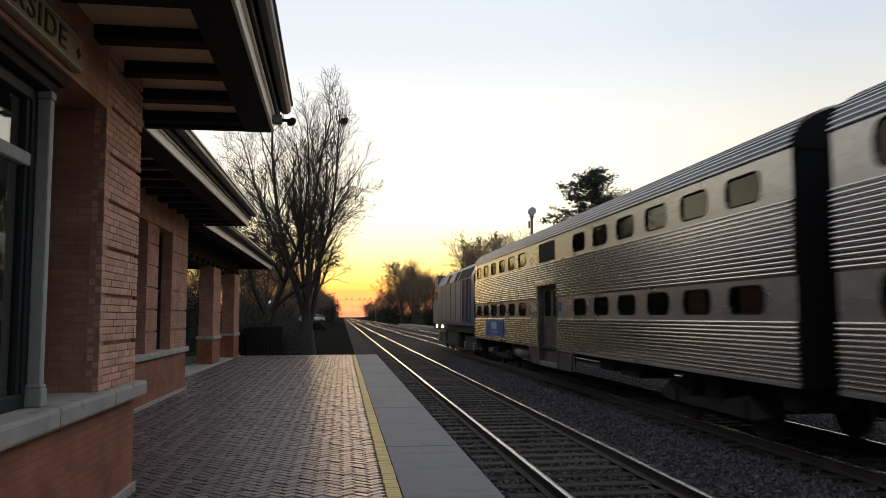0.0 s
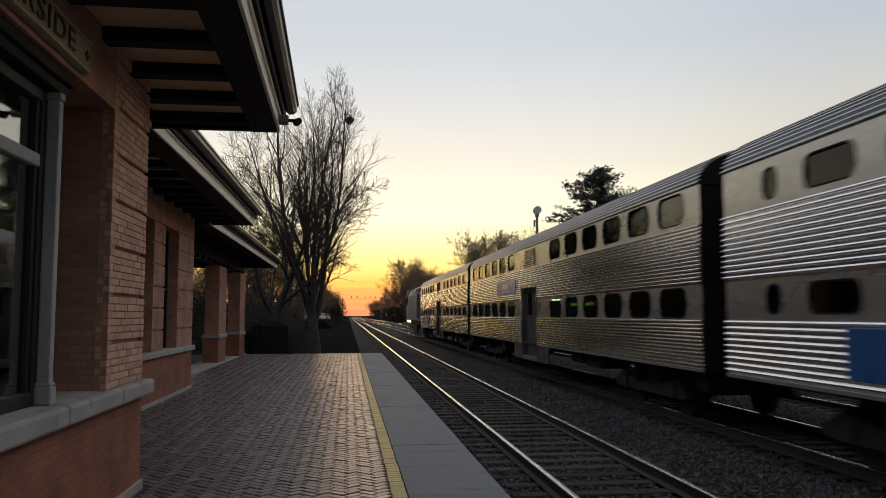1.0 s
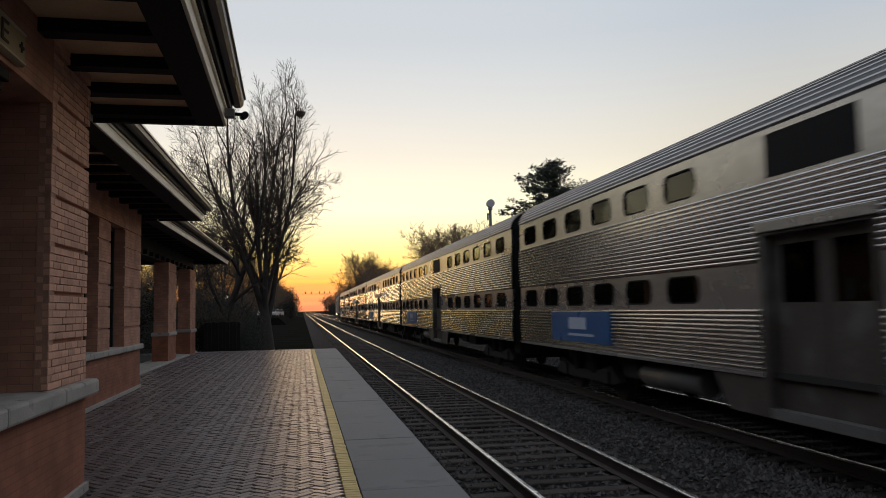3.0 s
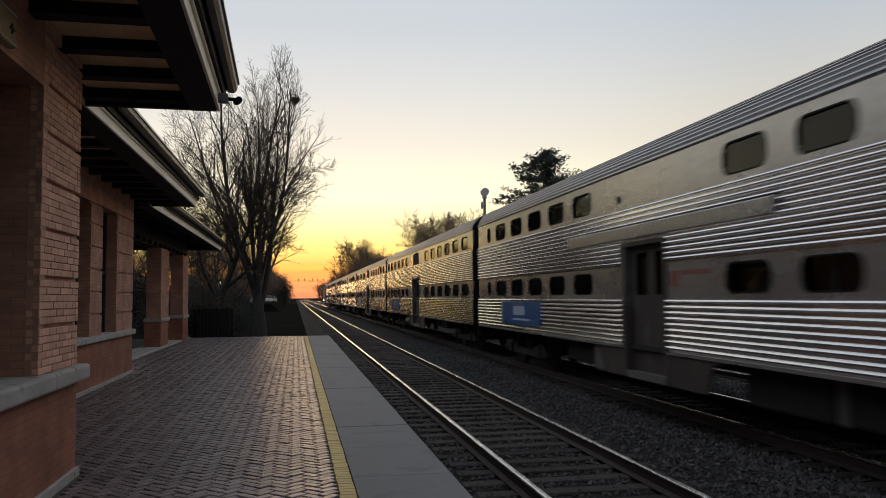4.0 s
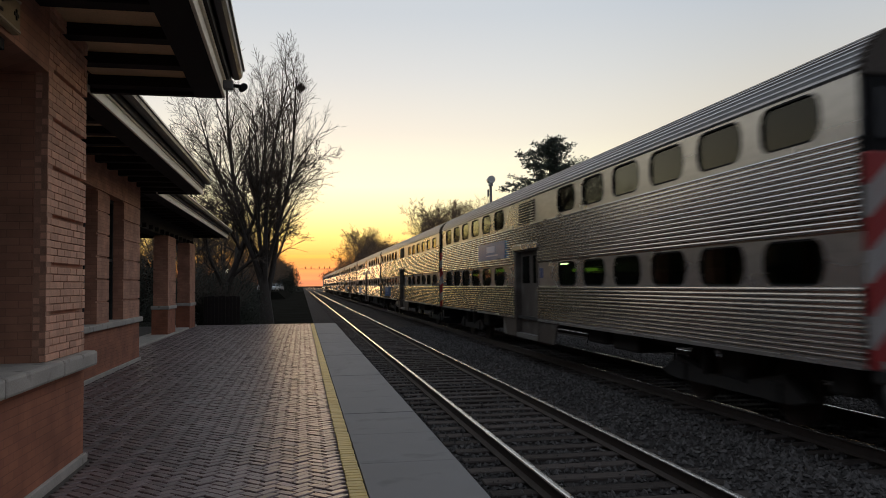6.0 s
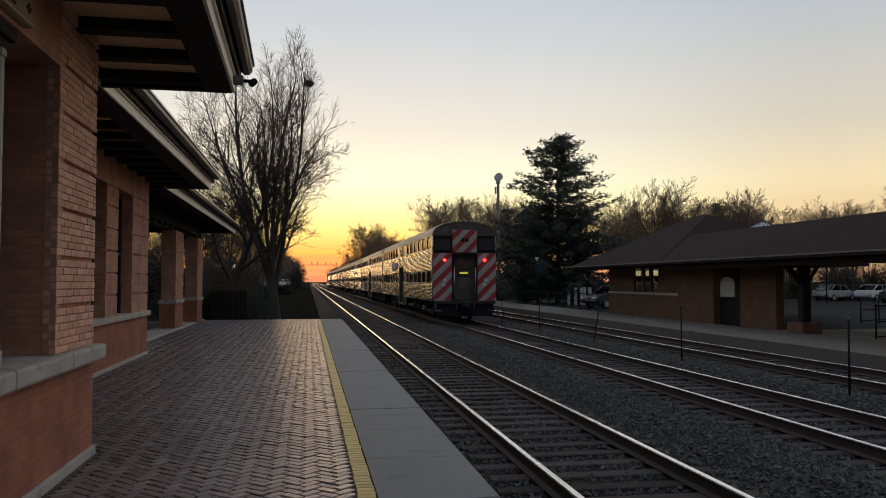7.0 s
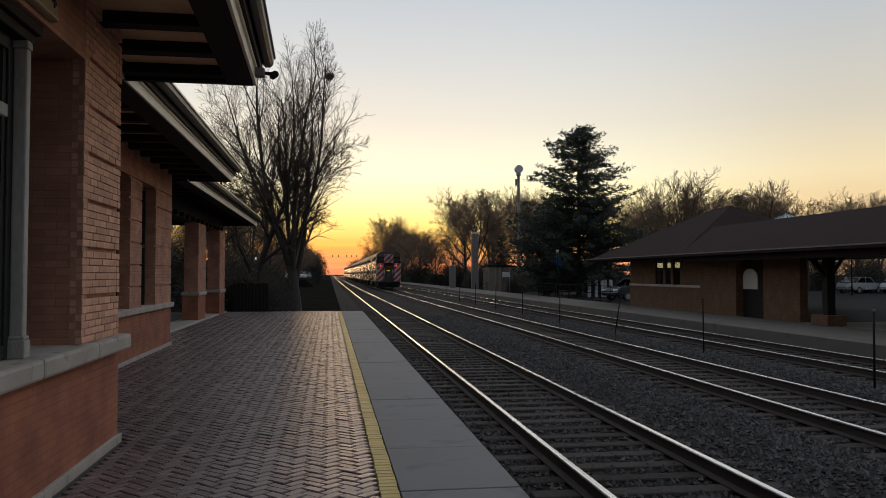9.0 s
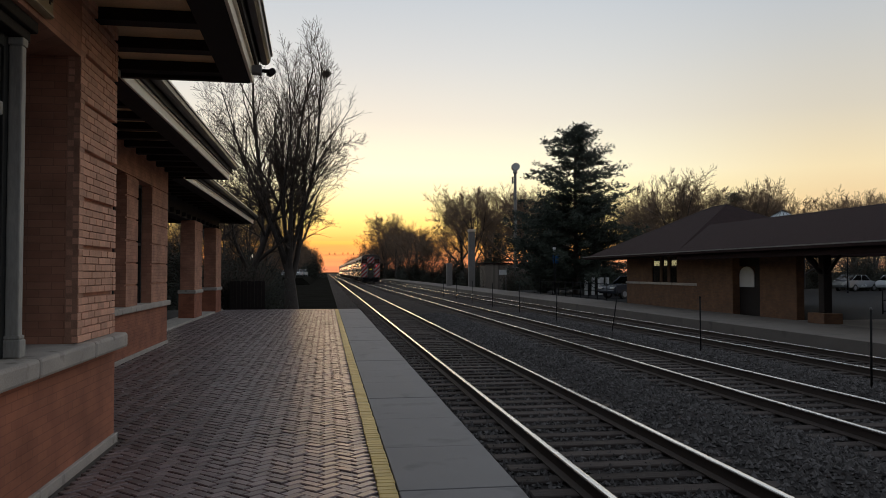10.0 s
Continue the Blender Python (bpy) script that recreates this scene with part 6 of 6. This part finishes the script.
# ---------------------------------------------------------------- opposite station
def far_station():
    st = thing("far_station", "low brown brick station with hipped shingle roof and canopy", "station")
    X = 13.5
    zf = 0.18
    bm = B()
    box(bm, X - 0.02, X + 0.3, 33.6, 42.0, zf, 1.28)
    part("plinth", bm, M["tan_brick"], st)
    bm = B()
    box(bm, X - 0.07, X + 0.34, 33.5, 42.05, 1.28, 1.40, 0.02)
    part("sill_band", bm, M["stone"], st, "pale stone sill band")
    for a, b in ((33.6, 35.7), (36.5, 36.75), (37.4, 37.65), (38.6, 42.0)):
        bm = B()
        box(bm, X, X + 0.12, a, b, 1.40, 2.9)
        part("wall_pier", bm, M["tan_brick"], st)
    for a, b in ((35.7, 36.5), (36.75, 37.4), (37.65, 38.6)):
        bm = B()
        box(bm, X + 0.04, X + 0.08, a, a + 0.06, 1.40, 2.85)
        box(bm, X + 0.04, X + 0.08, b - 0.06, b, 1.40, 2.85)
        box(bm, X + 0.04, X + 0.08, a, b, 2.10, 2.16)
        w = part("window_frame", bm, M["darkwood"], st)
        bm = B()
        box(bm, X + 0.055, X + 0.06, a, b, 1.40, 2.9)
        part("pane", bm, M["glass"], w)
        bm = B()
        rod(bm, (X + 0.24, (a + b) / 2 + 0.16, 2.36), (X + 0.24, (a + b) / 2 + 0.66, 2.36), 0.13, 0.13, 10)
        part("indoor_lamp", bm, M["room_lit"], st, "lit indoor lamp")
    for x0, x1, a, b in ((X + 0.3, X + 3.4, 41.7, 42.0), (X + 3.1, X + 3.4, 33.9, 41.7), (X + 0.3, X + 3.1, 33.6, 33.9)):
        bm = B()
        box(bm, x0, x1, a, b, zf, 2.9)
        part("rear_wall", bm, M["tan_brick"], st)
    bm = B()
    box(bm, X - 0.12, X + 0.3, 30.25, 33.4, zf, 3.0)
    part("bay_wall", bm, M["tan_brick"], st)
    bm = B()
    box(bm, X, X + 0.3, 26.0, 28.4, zf, 3.0)
    part("end_wall", bm, M["tan_brick"], st)
    bm = B()
    box(bm, X + 0.20, X + 0.26, 28.4, 30.25, zf, 1.31)
    box(bm, X + 0.20, X + 0.26, 28.4, 29.08, 1.31, 3.0)
    box(bm, X + 0.20, X + 0.26, 29.08, 30.25, 2.15, 3.0)
    door = part("door", bm, M["darkwood"], st, "dark wooden door beside a pale arched light")
    bm = B()
    arch = [(29.1, 1.31), (30.2, 1.31), (30.2, 1.80)] + [(29.65 + 0.55 * math.cos(a), 1.80 + 0.34 * math.sin(a)) for a in (0.4, 0.8, 1.2, 1.57, 1.95, 2.35, 2.75)] + [(29.1, 1.80)]
    prism(bm, arch, "x", X + 0.16, X + 0.19)
    part("arched_light", bm, M["plastic"], door, "pale arched door glass")
    bm = B()
    box(bm, 12.75, 13.05, 29.3, 29.9, 2.50, 2.58, 0.02)
    part("porch_lamp", bm, M["sign_lit"], st, "dim lit lamp under the eave")
    # hipped main roof and lower canopy roof
    ze, xe = 2.77, 12.2
    bm = B()
    x2 = xe + 10.6
    P = [(xe, 45.3, ze), (xe, 33.0, ze), (x2, 33.0, ze), (x2, 45.3, ze), (17.5, 40.0, 5.46), (17.5, 38.3, 5.46)]
    V = [bm.verts.new(p) for p in P]
    for q in ((0, 1, 5, 4), (1, 2, 5), (2, 3, 4, 5), (3, 0, 4)):
        bm.faces.new([V[i] for i in q])
    W = [bm.verts.new((p[0], p[1], p[2] - 0.12)) for p in P[:4]]
    bm.faces.new(W[::-1])
    for i in range(4):
        bm.faces.new((V[i], W[i], W[(i + 1) % 4], V[(i + 1) % 4]))
    part("main_roof", bm, M["roof"], st, "brown shingled hip roof")
    bm = B()
    prism(bm, [(xe + 0.01, ze + 0.004), (15.3, 4.22), (18.4, ze + 0.004), (18.4, ze - 0.10), (xe + 0.01, ze - 0.10)], "y", 2.0, 36.0)
    part("canopy_roof", bm, M["roof"], st, "brown shingled canopy roof")
    bm = B()
    box(bm, xe - 0.12, xe - 0.0, 2.0, 45.35, ze - 0.10, ze + 0.05, 0.02)
    part("gutter", bm, M["roof"], st)
    bm = B()
    box(bm, xe - 0.135, xe - 0.122, 2.0, 45.4, ze + 0.0, ze + 0.045)
    part("gutter_lip", bm, M["pole"], st, "pale gutter lip")
    bm = B()
    box(bm, xe + 0.1, xe + 0.35, 2.0, 33.0, ze - 0.32, ze - 0.12)
    part("canopy_beam", bm, M["roof"], st)
    for y in (24.2, 16.5, 9.0):
        bm = B()
        box(bm, X - 0.48, X + 0.22, y - 0.45, y + 0.45, zf, 0.55, 0.03)
        base = part("post_base", bm, M["tan_brick"], st, "brown brick post base")
        bm = B()
        box(bm, X - 0.26, X + 0.04, y - 0.15, y + 0.15, 0.55, 2.7, 0.02)
        for s in (-1, 1):
            rod(bm, (X - 0.1, y, 1.75), (X - 0.1, y + s * 1.0, 2.66), 0.06, 0.06, 6)
        rod(bm, (X - 0.1, y, 1.75), (X - 0.95, y, 2.6), 0.06, 0.06, 6)
        part("canopy_post", bm, M["darkwood"], st, "dark timber canopy post with braces")
    bm = B()
    box(bm, 18.0, 18.2, 2.0, 26, 2.4, 2.7)
    part("rear_beam", bm, M["darkwood"], st)


far_station()
# distant signal bridge over the line
sb = thing("signal_bridge", "thin dark signal bridge far up the line", "signal bridge", pose(1.5, 330, -0.3))
bm = B()
for z in (8.9, 9.3):
    box(bm, -7, 9, -0.04, 0.04, z, z + 0.05)
part("truss", bm, M["pole"], sb)
for x in (-7, 9):
    bm = B()
    box(bm, x - 0.15, x + 0.15, -0.15, 0.15, 0, 9.4)
    part("leg", bm, M["pole"], sb)
for x in (-3.4, -1.0, 2.3, 4.4, 6.6):
    bm = B()
    box(bm, x - 0.16, x + 0.16, -0.15, 0.1, 9.35, 10.2, 0.04)
    part("signal_head", bm, M["black"], sb)


# ---------------------------------------------------------------- single bricks, pavers, ties
def shared_brick(name, lx, ly, lz, chamfer):
    bm = B()
    box(bm, -lx / 2, lx / 2, -ly / 2, ly / 2, -lz / 2, lz / 2)
    bmesh.ops.bevel(bm, geom=bm.edges[:], offset=chamfer, segments=1, affect="EDGES")
    me = bpy.data.meshes.new(name)
    bm.to_mesh(me)
    bm.free()
    return me


def piece(name, me, parent, m):
    ob = new(name, me)
    ob.parent = parent
    ob.matrix_basis = m
    return ob


def pier_bricks():
    full, half = shared_brick("brick", 0.11, 0.197, 0.0600, 0.004), shared_brick("brick", 0.11, 0.0945, 0.0600, 0.004)
    for me in (full, half):
        me.materials.append(M["brick"])
    rg = random.Random(2)
    z, course = 1.30, 0
    while z < 4.40:
        y = WIN1 + 0.004
        cut = course % 2
        while y < A_END - 0.06:
            ln = 0.0945 if cut or y + 0.21 > A_END else 0.197
            cut = 0
            piece("brick", half if ln < 0.1 else full, wall_a, pose(XA - 0.055 + rg.uniform(-0.004, 0.004), y + ln / 2, z + 0.030, 0, rg.uniform(-0.5, 0.5), rg.uniform(-0.5, 0.5)))
            y += ln + 0.008
        z += 0.0665
        course += 1
        if course % 6 == 0:
            z += 0.034
    # brick margin that closes the slots beside the window
    bm = B()
    box(bm, XA - 0.11, XA - 0.006, WIN1 + 0.004, WIN1 + 0.15, 1.30, 4.40)
    part("pier_margin", bm, M["brick"], wall_a)


pier_bricks()


def paving():
    W, L_ = 0.1015, 0.203
    rg = random.Random(5)
    me = shared_brick("paver", L_ - 0.013, W - 0.013, 0.06, 0.007)
    me.materials.append(M["paver"])
    rows = []
    c45 = math.sqrt(0.5)
    n = 330
    for i in range(-n, n):
        for j in range(-n, n):
            k = (i - j) % 4
            if k == 0:
                px, py, turn = (i + 1) * W, (j + 0.5) * W, 0
            elif k == 3:
                px, py, turn = (i + 0.5) * W, (j + 1) * W, 90
            else:
                continue
            x, y = (px - py) * c45 - 5.2, (px + py) * c45 + 17
            if not (-6.0 < y < PLAT_END - 0.02 and x < -2.755):
                continue
            if x < (XA + 0.05 if y < A_END + 0.05 else XB + 0.05 if y < 20 else XC + 0.25):
                continue
            rows.append((x, y, turn + 45))
    near = sorted(((x, y, t) for x, y, t in rows if y > 5.5), key=lambda r: (r[1], r[0]))[:300]
    chosen = set(near)
    for x, y, t in near:
        piece("paver", me, platform, pose(x, y, -0.030 + rg.uniform(-0.006, 0.003), rg.uniform(-1.4, 1.4), rg.uniform(-1.4, 1.4), t + rg.uniform(-1.2, 1.2)))
    v, f = [], []
    hx, hy, ch = (L_ - 0.013) / 2, (W - 0.013) / 2, 0.007
    for x, y, t in rows:
        if (x, y, t) in chosen:
            continue
        a = radians(t + rg.uniform(-1.2, 1.2))
        c, s = math.cos(a), math.sin(a)
        dz, tx, ty = rg.uniform(-0.006, 0.003), rg.uniform(-0.025, 0.025), rg.uniform(-0.025, 0.025)
        b = len(v)
        for qx, qy, z in ((hx, hy, -0.03), (hx, hy, -ch), (hx - ch, hy - ch, 0)):
            for sx, sy in ((-1, -1), (1, -1), (1, 1), (-1, 1)):
                lx, ly = sx * qx, sy * qy
                v.append((x + lx * c - ly * s, y + lx * s + ly * c, z + dz + lx * tx + ly * ty))
        for r in (0, 4):
            for k in range(4):
                f.append((b + r + k, b + r + (k + 1) % 4, b + r + 4 + (k + 1) % 4, b + r + 4 + k))
        f.append((b + 8, b + 9, b + 10, b + 11))
    ob = raw("paver_field", v, f, M["paver"], platform)
    ob["kind"] = "stuff"
    # yellow course along the concrete
    yb = shared_brick("yellow_brick", 0.150, 0.094, 0.06, 0.006)
    yb.materials.append(M["yellow"])
    k = 0
    for i in range(420):
        y = -6.0 + i * 0.1035
        if y > PLAT_END - 0.05:
            break
        if 5.6 < y < 36.7:
            piece("yellow_brick", yb, platform, pose(-2.701 + rg.uniform(-0.004, 0.004), y, -0.0265 + rg.uniform(-0.002, 0.002), 0, 0, rg.uniform(-1, 1)))
    bm = B()
    box(bm, -2.776, -2.626, -6.0, 5.55, -0.06, 0.002, 0.005)
    part("yellow_band", bm, M["yellow"], platform)


paving()


def ties():
    me = shared_brick("tie", 2.55, 0.225, 0.17, 0.012)
    me.materials.append(M["tie"])
    rg = random.Random(6)
    for tr in track_things:
        for k in range(150):
            y = 3.0 + k * 0.52
            piece("tie", me, tr, pose(rg.uniform(-0.04, 0.04), y + 0.12 + rg.uniform(-0.02, 0.02), -0.258 + rg.uniform(-0.006, 0.004), rg.uniform(-0.8, 0.8), 0, rg.uniform(-0.8, 0.8)))
        bm = B()
        for k in range(150, 400):
            y = 3.0 + k * 0.52
            box(bm, -1.27, 1.27, y, y + 0.225, -0.34, -0.173)
        for k in range(1, 40):
            y = 3.0 - k * 0.52
            box(bm, -1.27, 1.27, y, y + 0.225, -0.34, -0.173)
        ob = part("tie_field", bm, M["tie"], tr)
        ob["kind"] = "stuff"


ties()

motions()
